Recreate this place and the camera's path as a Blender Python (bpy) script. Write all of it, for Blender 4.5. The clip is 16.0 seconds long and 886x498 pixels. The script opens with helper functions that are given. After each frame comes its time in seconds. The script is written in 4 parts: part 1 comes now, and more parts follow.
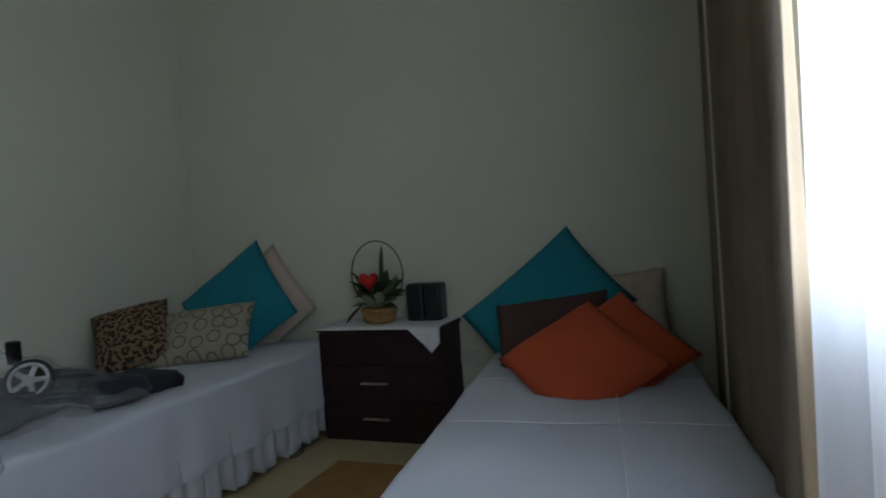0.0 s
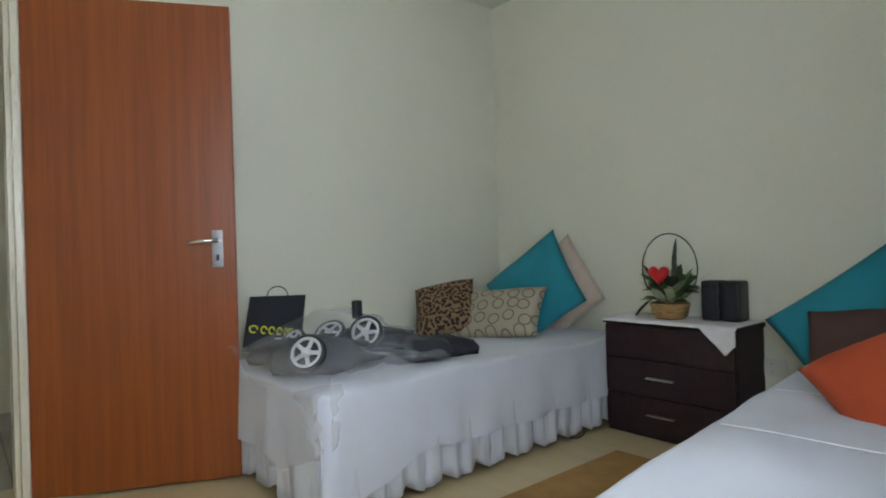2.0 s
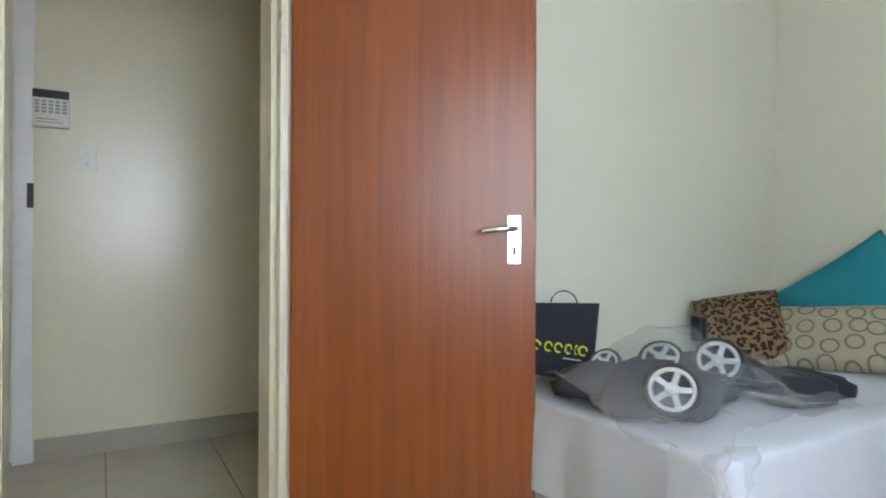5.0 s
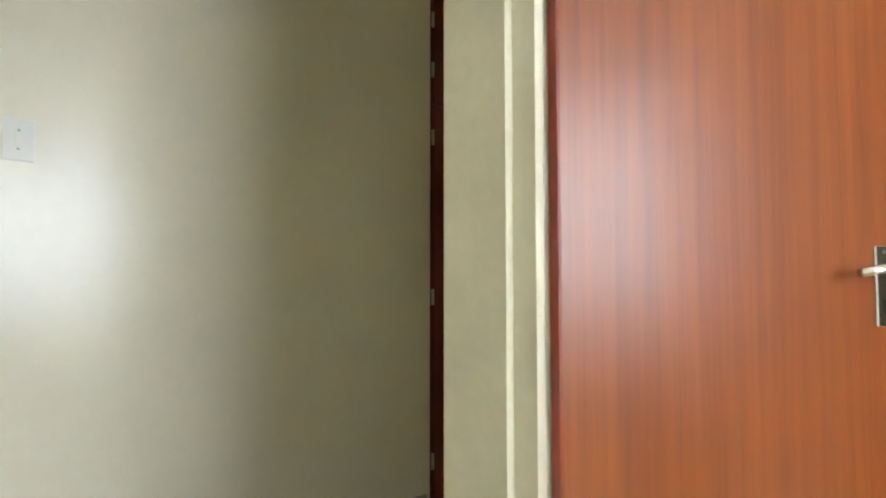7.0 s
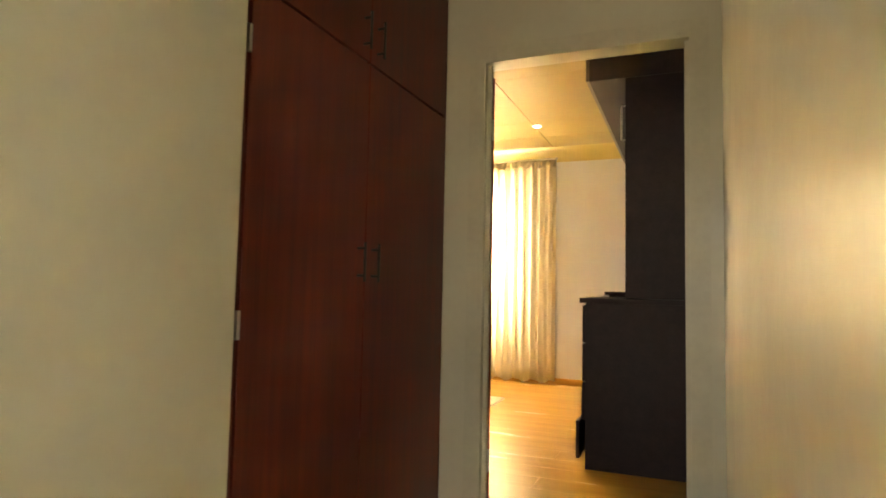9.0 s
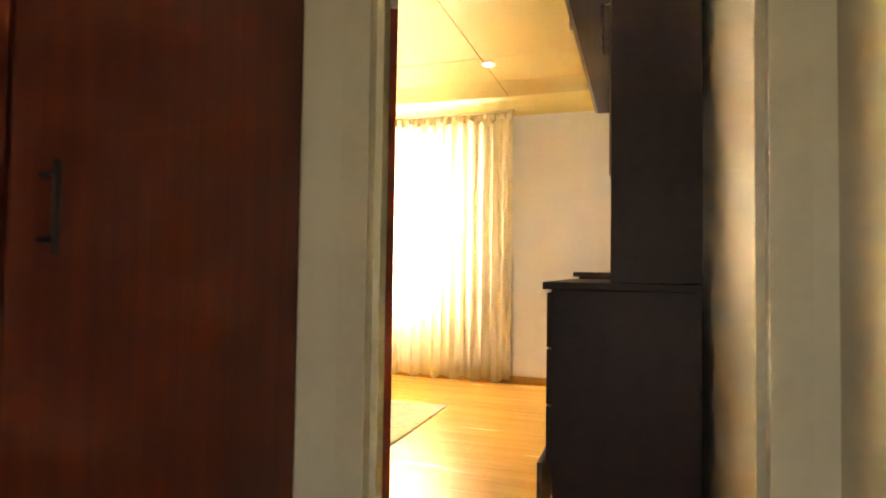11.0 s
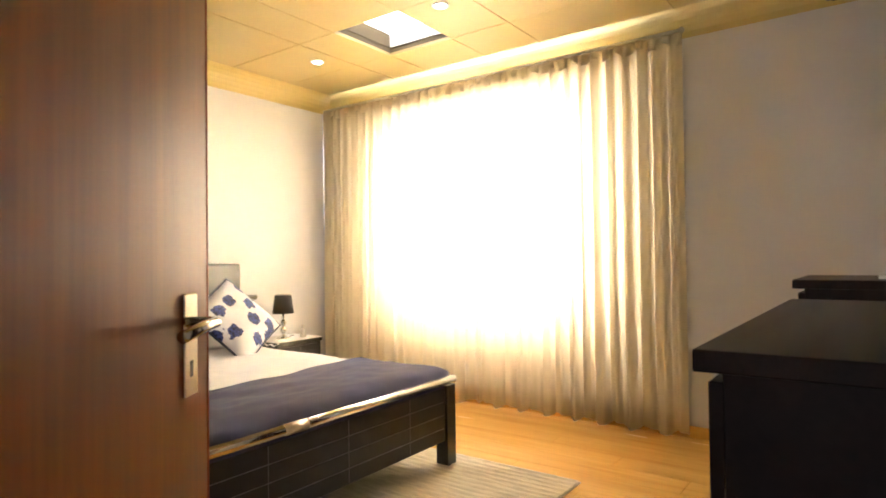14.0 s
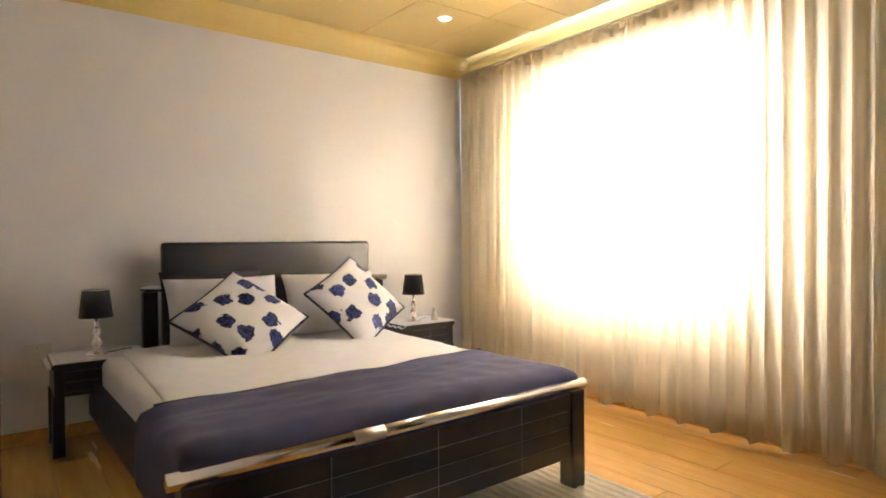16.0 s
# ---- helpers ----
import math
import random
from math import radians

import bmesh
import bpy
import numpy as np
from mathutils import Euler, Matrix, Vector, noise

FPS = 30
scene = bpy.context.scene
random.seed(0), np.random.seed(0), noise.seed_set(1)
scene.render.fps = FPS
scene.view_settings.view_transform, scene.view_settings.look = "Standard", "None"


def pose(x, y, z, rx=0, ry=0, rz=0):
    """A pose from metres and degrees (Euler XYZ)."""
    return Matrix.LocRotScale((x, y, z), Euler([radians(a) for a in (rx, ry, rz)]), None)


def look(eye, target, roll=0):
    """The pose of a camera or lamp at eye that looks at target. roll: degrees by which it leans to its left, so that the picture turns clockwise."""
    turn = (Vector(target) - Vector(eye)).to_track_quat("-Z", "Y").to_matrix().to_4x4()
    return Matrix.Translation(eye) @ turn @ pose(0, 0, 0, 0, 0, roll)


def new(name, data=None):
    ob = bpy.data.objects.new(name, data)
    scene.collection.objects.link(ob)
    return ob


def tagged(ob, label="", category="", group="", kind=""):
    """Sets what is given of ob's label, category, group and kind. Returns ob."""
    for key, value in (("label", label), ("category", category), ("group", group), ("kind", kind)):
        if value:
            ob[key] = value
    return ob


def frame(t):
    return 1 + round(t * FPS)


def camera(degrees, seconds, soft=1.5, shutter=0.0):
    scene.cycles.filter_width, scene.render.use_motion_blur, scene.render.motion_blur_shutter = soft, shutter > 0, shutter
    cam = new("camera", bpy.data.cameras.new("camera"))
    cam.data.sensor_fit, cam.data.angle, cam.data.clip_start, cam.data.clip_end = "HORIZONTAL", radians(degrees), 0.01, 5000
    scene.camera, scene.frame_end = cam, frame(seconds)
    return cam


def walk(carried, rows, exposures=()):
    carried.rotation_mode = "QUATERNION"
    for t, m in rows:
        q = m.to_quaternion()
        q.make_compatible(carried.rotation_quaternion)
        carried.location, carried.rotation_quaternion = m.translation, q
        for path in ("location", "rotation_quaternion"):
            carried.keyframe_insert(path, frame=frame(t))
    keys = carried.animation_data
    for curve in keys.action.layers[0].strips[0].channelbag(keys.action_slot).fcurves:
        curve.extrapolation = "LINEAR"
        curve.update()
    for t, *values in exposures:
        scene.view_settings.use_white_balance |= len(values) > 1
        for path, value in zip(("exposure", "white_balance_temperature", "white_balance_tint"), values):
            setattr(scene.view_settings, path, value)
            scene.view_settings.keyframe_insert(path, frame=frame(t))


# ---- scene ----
cam = camera(73.5, 16.0, soft=1.8, shutter=0.3)
# seconds, eye, target, roll
ROWS = [
    (0, (2.797, -2.47, 0.994), (2.093, -0.598, 0.958), -4.0),
    (0.5, (2.844, -2.428, 0.954), (1.881, -0.675, 0.956), -3.3),
    (1, (2.933, -2.412, 0.975), (1.681, -0.852, 0.96), -2.4),
    (1.5, (2.952, -2.442, 0.945), (1.521, -1.044, 0.955), -2.1),
    (2, (2.945, -2.472, 0.958), (1.406, -1.194, 0.96), -1.7),
    (2.5, (2.892, -2.513, 0.964), (1.282, -1.327, 0.956), -1.4),
    (3, (2.802, -2.555, 0.955), (1.143, -1.438, 0.945), -0.9),
    (3.5, (2.675, -2.584, 0.958), (0.983, -1.516, 0.937), -0.7),
    (4, (2.486, -2.653, 0.946), (0.781, -1.607, 0.936), -0.4),
    (4.5, (2.263, -2.725, 0.952), (0.533, -1.723, 0.94), -0.1),
    (4.7, (2.14, -2.737, 0.945), (0.403, -1.745, 0.948), 0.1),
    (6.8, (0.805, -3.029, 1.0), (-0.735, -1.755, 1.089), 0.0),
    (7, (0.672, -3.037, 1.0), (-0.808, -1.696, 1.108), 0.0),
    (7.4, (0.393, -2.983, 1.0), (-0.964, -1.518, 1.108), 0.0),
    (8, (0.048, -2.843, 1.0), (-1.054, -1.178, 1.108), 0.0),
    (8.5, (-0.164, -2.653, 1.013), (-1.082, -0.881, 1.141), 1.8),
    (9, (-0.301, -2.456, 1.029), (-1.056, -0.609, 1.161), 1.2),
    (9.5, (-0.402, -2.218, 1.049), (-1.065, -0.335, 1.167), 1.0),
    (10, (-0.474, -1.95, 1.015), (-1.086, -0.05, 1.135), 1.4),
    (10.2, (-0.484, -1.827, 1.013), (-1.092, 0.075, 1.12), 1.4),
    (12.3, (-0.554, -0.406, 1.09), (-1.346, 1.43, 1.137), -0.5),
    (12.5, (-0.561, -0.312, 1.096), (-1.397, 1.504, 1.144), -0.6),
    (13, (-0.602, -0.092, 1.108), (-1.561, 1.662, 1.159), -0.7),
    (13.5, (-0.644, 0.102, 1.119), (-1.725, 1.784, 1.169), -0.7),
    (14, (-0.677, 0.274, 1.113), (-1.861, 1.886, 1.148), -0.7),
    (14.5, (-0.713, 0.481, 1.113), (-2.037, 1.98, 1.121), -0.8),
    (15, (-0.75, 0.6, 1.13), (-2.207, 1.97, 1.116), -0.7),
    (15.5, (-0.779, 0.736, 1.124), (-2.33, 1.998, 1.098), -0.6),
    (16, (-0.83, 0.845, 1.105), (-2.427, 2.049, 1.074), -0.4),
]
walk(cam, [(t, look(eye, target, roll)) for t, eye, target, roll in ROWS],
     exposures=[(0.0, -1.45, 6250, 9), (0.6, -0.95, 6550, 10), (1.4, -0.25, 6700, 10), (2.5, 0.25, 6700, 10),
                (4.7, 0.62, 6500, 11), (6.8, 1.4, 6800, 10), (8.0, 1.6, 7200, 13), (9.0, 2.25, 7800, 16),
                (10.2, 2.45, 7900, 18), (12.3, 2.05, 6900, 20), (14.0, 1.15, 6150, 22), (16.0, 0.72, 5650, 23)])

# ---- light ----
world = bpy.data.worlds.new("sky")
scene.world = world
world.use_nodes = True
sky = world.node_tree.nodes.new("ShaderNodeTexSky")
sky.sky_type, sky.sun_disc = "NISHITA", False
sky.sun_elevation, sky.sun_rotation = radians(48), radians(120)
world.node_tree.links.new(sky.outputs[0], world.node_tree.nodes["Background"].inputs[0])
world.node_tree.nodes["Background"].inputs[1].default_value = 0.12


def lamp(name, kind, energy, m, colour=(1, 1, 1)):
    data = bpy.data.lights.new(name, kind)
    data.energy, data.color = energy, colour
    ob = new(name, data)
    ob.matrix_world = m
    return ob


sun = lamp("sun", "SUN", 3.0, look((0, 0, 0), (-0.58, 0.33, -0.74)), (1, 0.95, 0.87))
sun.data.angle = radians(0.5)
# daylight in the two window openings, plus a fill lamp added for the hall
def area_lamp(name, energy, m, w, h, colour=(0.93, 0.96, 1)):
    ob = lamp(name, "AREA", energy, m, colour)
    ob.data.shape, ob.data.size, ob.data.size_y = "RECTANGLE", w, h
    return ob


area_lamp("daylight_twin_room", 118, look((3.12, -1.87, 1.5), (1.0, -1.87, 1.55)), 2.1, 1.3, (0.87, 0.945, 1))
# added fill at the unseen hall end, no known source there
area_lamp("hall_end_fill", 4, look((-0.78, -5.98, 1.2), (-0.78, -3, 1.2)), 1.0, 1.9, (1, 0.93, 0.8))
area_lamp("daylight_main_room", 430, look((-3.2, 4.26, 1.48), (-3.2, 1, 1.46)), 1.5, 1.0, (0.94, 0.96, 1))

# ---- materials ----
def mat(name, colour, rough=0.6, var=0.12, scale=6.0, fine=90.0, bump=0.15, metal=0.0, stretch=(1, 1, 1), coat=0.0, dark=None, sheen=0.0, trans=0.0):
    m = bpy.data.materials.new(name)
    m.use_nodes = True
    nt = m.node_tree
    n, l = nt.nodes, nt.links
    b = n["Principled BSDF"]
    tc = n.new("ShaderNodeTexCoord")
    mp = n.new("ShaderNodeMapping")
    mp.inputs["Scale"].default_value = stretch
    l.new(tc.outputs["Object"], mp.inputs[0])
    big, small = n.new("ShaderNodeTexNoise"), n.new("ShaderNodeTexNoise")
    big.inputs["Scale"].default_value, small.inputs["Scale"].default_value = scale, fine
    big.inputs["Detail"].default_value, small.inputs["Detail"].default_value = 4, 3
    for q in (big, small):
        l.new(mp.outputs[0], q.inputs["Vector"])
    mix = n.new("ShaderNodeMath")
    mix.operation = "ADD"
    half = n.new("ShaderNodeMath")
    half.operation, half.inputs[1].default_value = "MULTIPLY", 0.5
    l.new(small.outputs[0], half.inputs[0])
    l.new(big.outputs[0], mix.inputs[0])
    l.new(half.outputs[0], mix.inputs[1])
    ramp = n.new("ShaderNodeValToRGB")
    ramp.color_ramp.elements[0].position, ramp.color_ramp.elements[1].position = 0.5, 1.0
    low = dark or tuple(c * (1 - var) for c in colour)
    high = tuple(min(1, c * (1 + var * 0.6)) for c in colour)
    ramp.color_ramp.elements[0].color, ramp.color_ramp.elements[1].color = (*low, 1), (*high, 1)
    l.new(mix.outputs[0], ramp.inputs[0])
    l.new(ramp.outputs[0], b.inputs["Base Color"])
    rr = n.new("ShaderNodeMapRange")
    rr.inputs[3].default_value, rr.inputs[4].default_value = max(0.02, rough - 0.07), min(1, rough + 0.07)
    l.new(big.outputs[0], rr.inputs[0])
    l.new(rr.outputs[0], b.inputs["Roughness"])
    bp = n.new("ShaderNodeBump")
    bp.inputs["Strength"].default_value, bp.inputs["Distance"].default_value = bump, 0.004
    l.new(mix.outputs[0], bp.inputs["Height"])
    l.new(bp.outputs[0], b.inputs["Normal"])
    b.inputs["Metallic"].default_value = metal
    b.inputs["Coat Weight"].default_value = coat
    b.inputs["Sheen Weight"].default_value = sheen
    b.inputs["Transmission Weight"].default_value = trans
    return m


def cloth_through(name, colour, share, var=0.08):
    """Curtain cloth that lets part of the daylight through."""
    m = mat(name, colour, 0.9, var, 4, 240, 0.2)
    nt = m.node_tree
    n, l = nt.nodes, nt.links
    b = n["Principled BSDF"]
    tr = n.new("ShaderNodeBsdfTranslucent")
    l.new(n["Color Ramp"].outputs[0], tr.inputs[0])
    mx = n.new("ShaderNodeMixShader")
    mx.inputs[0].default_value = share
    l.new(b.outputs[0], mx.inputs[1])
    l.new(tr.outputs[0], mx.inputs[2])
    l.new(mx.outputs[0], n["Material Output"].inputs[0])
    return m


def sheer(name, colour, clear):
    m = cloth_through(name, colour, 0.6)
    nt = m.node_tree
    n, l = nt.nodes, nt.links
    tp = n.new("ShaderNodeBsdfTransparent")
    mx = n.new("ShaderNodeMixShader")
    mx.inputs[0].default_value = clear
    old = n["Material Output"].inputs[0].links[0].from_socket
    l.new(old, mx.inputs[1])
    l.new(tp.outputs[0], mx.inputs[2])
    l.new(mx.outputs[0], n["Material Output"].inputs[0])
    return m


def wood(name, colour, dark, rough=0.4, coat=0.0, axis=2, rings=26.0):
    stretch = [rings, rings, rings]
    stretch[axis] = 0.7
    return mat(name, colour, rough, 0.2, 1.2, 5.0, 0.012, stretch=tuple(stretch), coat=coat, dark=dark)


def spots(name, base, ink, scale, size, edge=0.04, ring=None, ink2=None, warp=0.05):
    """Cloth printed with round blots: flowers, leopard spots or ringed diamonds."""
    m = mat(name, base, 0.9, 0.06, 8, 260, 0.25)
    nt = m.node_tree
    n, l = nt.nodes, nt.links
    tc = n["Texture Coordinate"]
    nz = n.new("ShaderNodeTexNoise")
    nz.inputs["Scale"].default_value = 22
    add = n.new("ShaderNodeVectorMath")
    add.operation = "MULTIPLY_ADD"
    add.inputs[1].default_value = (warp, warp, warp)
    l.new(tc.outputs["Object"], nz.inputs["Vector"])
    l.new(nz.outputs["Color"], add.inputs[0])
    l.new(tc.outputs["Object"], add.inputs[2])
    vo = n.new("ShaderNodeTexVoronoi")
    vo.inputs["Scale"].default_value = scale
    vo.inputs["Randomness"].default_value = 0.35 if ring else 0.85
    vo.voronoi_dimensions = "2D"
    l.new(add.outputs[0], vo.inputs["Vector"])
    ramp = n.new("ShaderNodeValToRGB")
    e = ramp.color_ramp.elements
    e[0].position, e[0].color = 0, (1, 1, 1, 1)
    e[1].position, e[1].color = size + edge, (0, 0, 0, 1)
    e.new(size).color = (1, 1, 1, 1)
    if ring:
        e.new(ring).color = (0, 0, 0, 1)
        e.new(ring + 0.03).color = (1, 1, 1, 1)
        e[0].color = (0, 0, 0, 1)
    l.new(vo.outputs["Distance"], ramp.inputs[0])
    inkramp = n.new("ShaderNodeValToRGB")
    inkramp.color_ramp.elements[0].color, inkramp.color_ramp.elements[1].color = (*ink, 1), (*(ink2 or ink), 1)
    inkramp.color_ramp.elements[0].position, inkramp.color_ramp.elements[1].position = 0.4, 0.6
    nz2 = n.new("ShaderNodeTexNoise")
    nz2.inputs["Scale"].default_value = 60
    l.new(tc.outputs["Object"], nz2.inputs["Vector"])
    l.new(nz2.outputs[0], inkramp.inputs[0])
    mx = n.new("ShaderNodeMix")
    mx.data_type = "RGBA"
    l.new(ramp.outputs[0], mx.inputs[0])
    l.new(n["Color Ramp"].outputs[0], mx.inputs[6])
    l.new(inkramp.outputs[0], mx.inputs[7])
    l.new(mx.outputs[2], n["Principled BSDF"].inputs["Base Color"])
    return m


def glow(name, colour, strength):
    m = bpy.data.materials.new(name)
    m.use_nodes = True
    b = m.node_tree.nodes["Principled BSDF"]
    b.inputs["Base Color"].default_value = (*colour, 1)
    b.inputs["Emission Color"].default_value, b.inputs["Emission Strength"].default_value = (*colour, 1), strength
    return m


WALL = mat("wall_paint_cream", (0.725, 0.715, 0.585), 0.5, 0.04, 1.5, 60, 0.1)
WALL_HALL = mat("gloss_wall_paint", (0.72, 0.68, 0.53), 0.24, 0.04, 2.0, 26, 0.22)
WALL_MAIN = mat("wall_paint_white", (0.75, 0.75, 0.77), 0.32, 0.03, 2.0, 40, 0.12)
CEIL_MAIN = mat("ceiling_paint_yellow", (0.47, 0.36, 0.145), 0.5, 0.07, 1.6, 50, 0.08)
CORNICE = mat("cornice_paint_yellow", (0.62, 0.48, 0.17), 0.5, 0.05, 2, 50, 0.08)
CEIL = mat("ceiling_paint_white", (0.78, 0.76, 0.68), 0.7, 0.03, 2, 50, 0.06)
GROOVE = mat("groove_dark", (0.13, 0.1, 0.05), 0.9, 0.1)
FRAME = mat("frame_enamel_cream", (0.66, 0.62, 0.47), 0.3, 0.07, 5, 40, 0.2)
FRAME_WHITE = mat("frame_enamel_white", (0.76, 0.77, 0.76), 0.35, 0.06, 5, 40, 0.2)
DOOR = wood("door_veneer_red_brown", (0.25, 0.062, 0.009), (0.19, 0.042, 0.006), 0.33, 0.0)
DOOR_EDGE = wood("door_edge_mahogany", (0.34, 0.05, 0.016), (0.24, 0.032, 0.011), 0.45)
ROBE = wood("wardrobe_veneer_dark_red", (0.15, 0.021, 0.009), (0.09, 0.012, 0.006), 0.48, 0.0)
BLACKWOOD = wood("blackbrown_board", (0.034, 0.017, 0.019), (0.020, 0.010, 0.012), 0.5, 0.0, 1, 14)
GREYBOARD = mat("grey_brown_board", (0.16, 0.12, 0.09), 0.3, 0.08)
CHROME = mat("chrome", (0.78, 0.77, 0.75), 0.13, 0.04, 10, 60, 0.03, 1.0)
STEEL = mat("brushed_steel", (0.6, 0.58, 0.54), 0.3, 0.08, 8, 80, 0.05, 1.0)
IRON = mat("black_iron", (0.02, 0.018, 0.017), 0.45, 0.2)
TILE = mat("floor_tile_beige_grey", (0.47, 0.43, 0.34), 0.22, 0.07, 5, 70, 0.03)
GROUT = mat("grout", (0.2, 0.17, 0.13), 0.9, 0.15)
SKIRT = mat("tile_skirting", (0.38, 0.345, 0.28), 0.3, 0.08, 5, 70, 0.05)
VINYL = mat("floor_vinyl_beige", (0.56, 0.44, 0.24), 0.35, 0.1, 3, 60, 0.04, stretch=(1, 5, 1))
LAMINATE = wood("laminate_honey", (0.60, 0.35, 0.085), (0.52, 0.28, 0.06), 0.25, 0.0, 0, 9)
RUG_BROWN = mat("rug_brown", (0.36, 0.2, 0.06), 0.95, 0.2, 12, 300, 0.6)
RUG_PALE = mat("rug_woven_pale", (0.62, 0.55, 0.42), 0.95, 0.25, 10, 120, 0.7, stretch=(1, 6, 1))
SHEET = mat("white_bedding", (0.60, 0.63, 0.69), 0.9, 0.05, 5, 200, 0.25, sheen=0.1)
VALANCE = mat("valance_white", (0.56, 0.58, 0.62), 0.9, 0.05, 6, 200, 0.2)
QUILT = mat("quilt_white", (0.79, 0.79, 0.81), 0.9, 0.04, 14, 220, 0.45, sheen=0.1)
STITCH = mat("white_piping", (0.86, 0.86, 0.88), 0.9, 0.05)
THROW = mat("fleece_throw_slate_purple", (0.06, 0.058, 0.125), 0.95, 0.18, 9, 260, 0.5, sheen=0.06)
TEAL = mat("cotton_teal", (0.012, 0.24, 0.31), 0.85, 0.1, 7, 220, 0.25)
ORANGE = mat("cotton_orange", (0.5, 0.075, 0.02), 0.85, 0.1, 7, 220, 0.25)
BROWN = mat("cotton_brown", (0.075, 0.035, 0.028), 0.85, 0.1, 7, 220, 0.25)
LACE = mat("lace_pale", (0.6, 0.5, 0.4), 0.9, 0.15, 20, 160, 0.5)
PINK = mat("frilled_pillow_pink", (0.6, 0.47, 0.38), 0.9, 0.1, 12, 160, 0.4)
LEOPARD = spots("leopard_print", (0.22, 0.14, 0.07), (0.012, 0.008, 0.006), 44, 0.36, 0.08, None, (0.05, 0.02, 0.01))
LEO_BACK = mat("brown_fur_back", (0.10, 0.045, 0.02), 0.95, 0.25, 12, 200, 0.5)
RINGS = spots("ringed_print", (0.36, 0.32, 0.23), (0.17, 0.145, 0.10), 12, 0.40, 0.03, 0.30, None, 0.0)
FLORAL = spots("rose_print_white_blue", (0.76, 0.75, 0.75), (0.012, 0.012, 0.03), 6.8, 0.30, 0.03, None, (0.05, 0.07, 0.25), 0.07)
PIPING = mat("navy_piping", (0.03, 0.034, 0.075), 0.85, 0.1)
PILLOW_W = mat("pillowcase_white", (0.76, 0.76, 0.78), 0.9, 0.05, 8, 200, 0.25)
PILLOW_D = mat("pillowcase_charcoal", (0.035, 0.03, 0.04), 0.9, 0.1)
LEATHER = mat("black_leatherette", (0.014, 0.013, 0.015), 0.35, 0.15, 12, 180, 0.25)
THREAD = mat("stitching_grey", (0.2, 0.2, 0.22), 0.8, 0.1)
SHADE = mat("lampshade_black", (0.012, 0.011, 0.012), 0.8, 0.1)
DOILY = mat("white_lace_cloth", (0.76, 0.75, 0.77), 0.9, 0.07, 30, 180, 0.5)
WICKER = mat("wicker", (0.42, 0.25, 0.1), 0.7, 0.25, 40, 160, 0.6)
LEAF = mat("leaf_green", (0.05, 0.11, 0.025), 0.5, 0.35, 30, 100, 0.2)
LEAF_DARK = mat("leaf_dark", (0.02, 0.032, 0.015), 0.55, 0.3, 30, 100, 0.2)
LEAF_PALE = mat("leaf_pale", (0.26, 0.3, 0.18), 0.6, 0.3, 30, 100, 0.2)
HEART = mat("heart_red", (0.55, 0.008, 0.012), 0.4, 0.15)
PLASTIC_BLACK = mat("plastic_black", (0.012, 0.012, 0.014), 0.35, 0.15)
CLOTH_BLACK = mat("canvas_black", (0.018, 0.019, 0.026), 0.85, 0.2, 10, 240, 0.4)
WHEEL_GREY = mat("wheel_grey", (0.5, 0.51, 0.52), 0.4, 0.08)
YELLOW_PRINT = mat("print_yellow", (0.68, 0.68, 0.02), 0.6, 0.05)
PLASTIC_WHITE = mat("plastic_offwhite", (0.66, 0.65, 0.57), 0.35, 0.04)
PLASTIC_GREY = mat("plastic_grey", (0.3, 0.3, 0.3), 0.4, 0.1)
TAUPE = cloth_through("curtain_taupe", (0.25, 0.20, 0.145), 0.08, 0.2)
TAUPE_HEM = mat("curtain_hem_pale", (0.56, 0.53, 0.44), 0.8, 0.06)
SHEER = sheer("sheer_white", (0.62, 0.66, 0.75), 0.07)
CREAM_CURTAIN = cloth_through("curtain_cream", (0.90, 0.82, 0.64), 0.42, 0.06)
CERAMIC = mat("ceramic_white", (0.76, 0.74, 0.7), 0.25, 0.04)
OUTSIDE = mat("garden_wall_pale", (0.7, 0.64, 0.52), 0.9, 0.2, 3, 40, 0.3)
GRASS = mat("dry_ground", (0.34, 0.29, 0.18), 0.95, 0.3, 3, 60, 0.4)
LAMP_GLOW = glow("downlight_glow", (1.0, 0.86, 0.6), 14)
# emission that stands for daylight falling into the hatch void, not a lamp
HATCH_GLOW = glow("hatch_daylight_glow", (0.95, 0.97, 1.0), 2.2)
WRAP = sheer("clear_plastic_wrap", (0.88, 0.91, 0.96), 0.77)
WRAP.node_tree.nodes["Principled BSDF"].inputs["Roughness"].default_value = 0.12
for _lk in list(WRAP.node_tree.nodes["Principled BSDF"].inputs["Roughness"].links):
    WRAP.node_tree.links.remove(_lk)
for _m, _v in ((BLACKWOOD, 0.28), (ROBE, 0.35)):
    _m.node_tree.nodes["Principled BSDF"].inputs["Specular IOR Level"].default_value = _v
GLASS = bpy.data.materials.new("window_glass")
GLASS.use_nodes = True
_g = GLASS.node_tree.nodes["Principled BSDF"]
_g.inputs["Transmission Weight"].default_value, _g.inputs["Roughness"].default_value, _g.inputs["IOR"].default_value = 1.0, 0.02, 1.05

# ---- builders ----
def link(name, bm, material, parent=None, label="", smooth=False):
    me = bpy.data.meshes.new(name)
    bm.normal_update()
    if smooth:
        for f in bm.faces:
            f.smooth = True
    bm.to_mesh(me)
    bm.free()
    me.materials.append(material)
    ob = new(name, me)
    if parent:
        ob.parent = parent
    return tagged(ob, label)


def part(name, bm, material, parent, label="", smooth=False):
    return link(name, bm, material, parent, label, smooth)


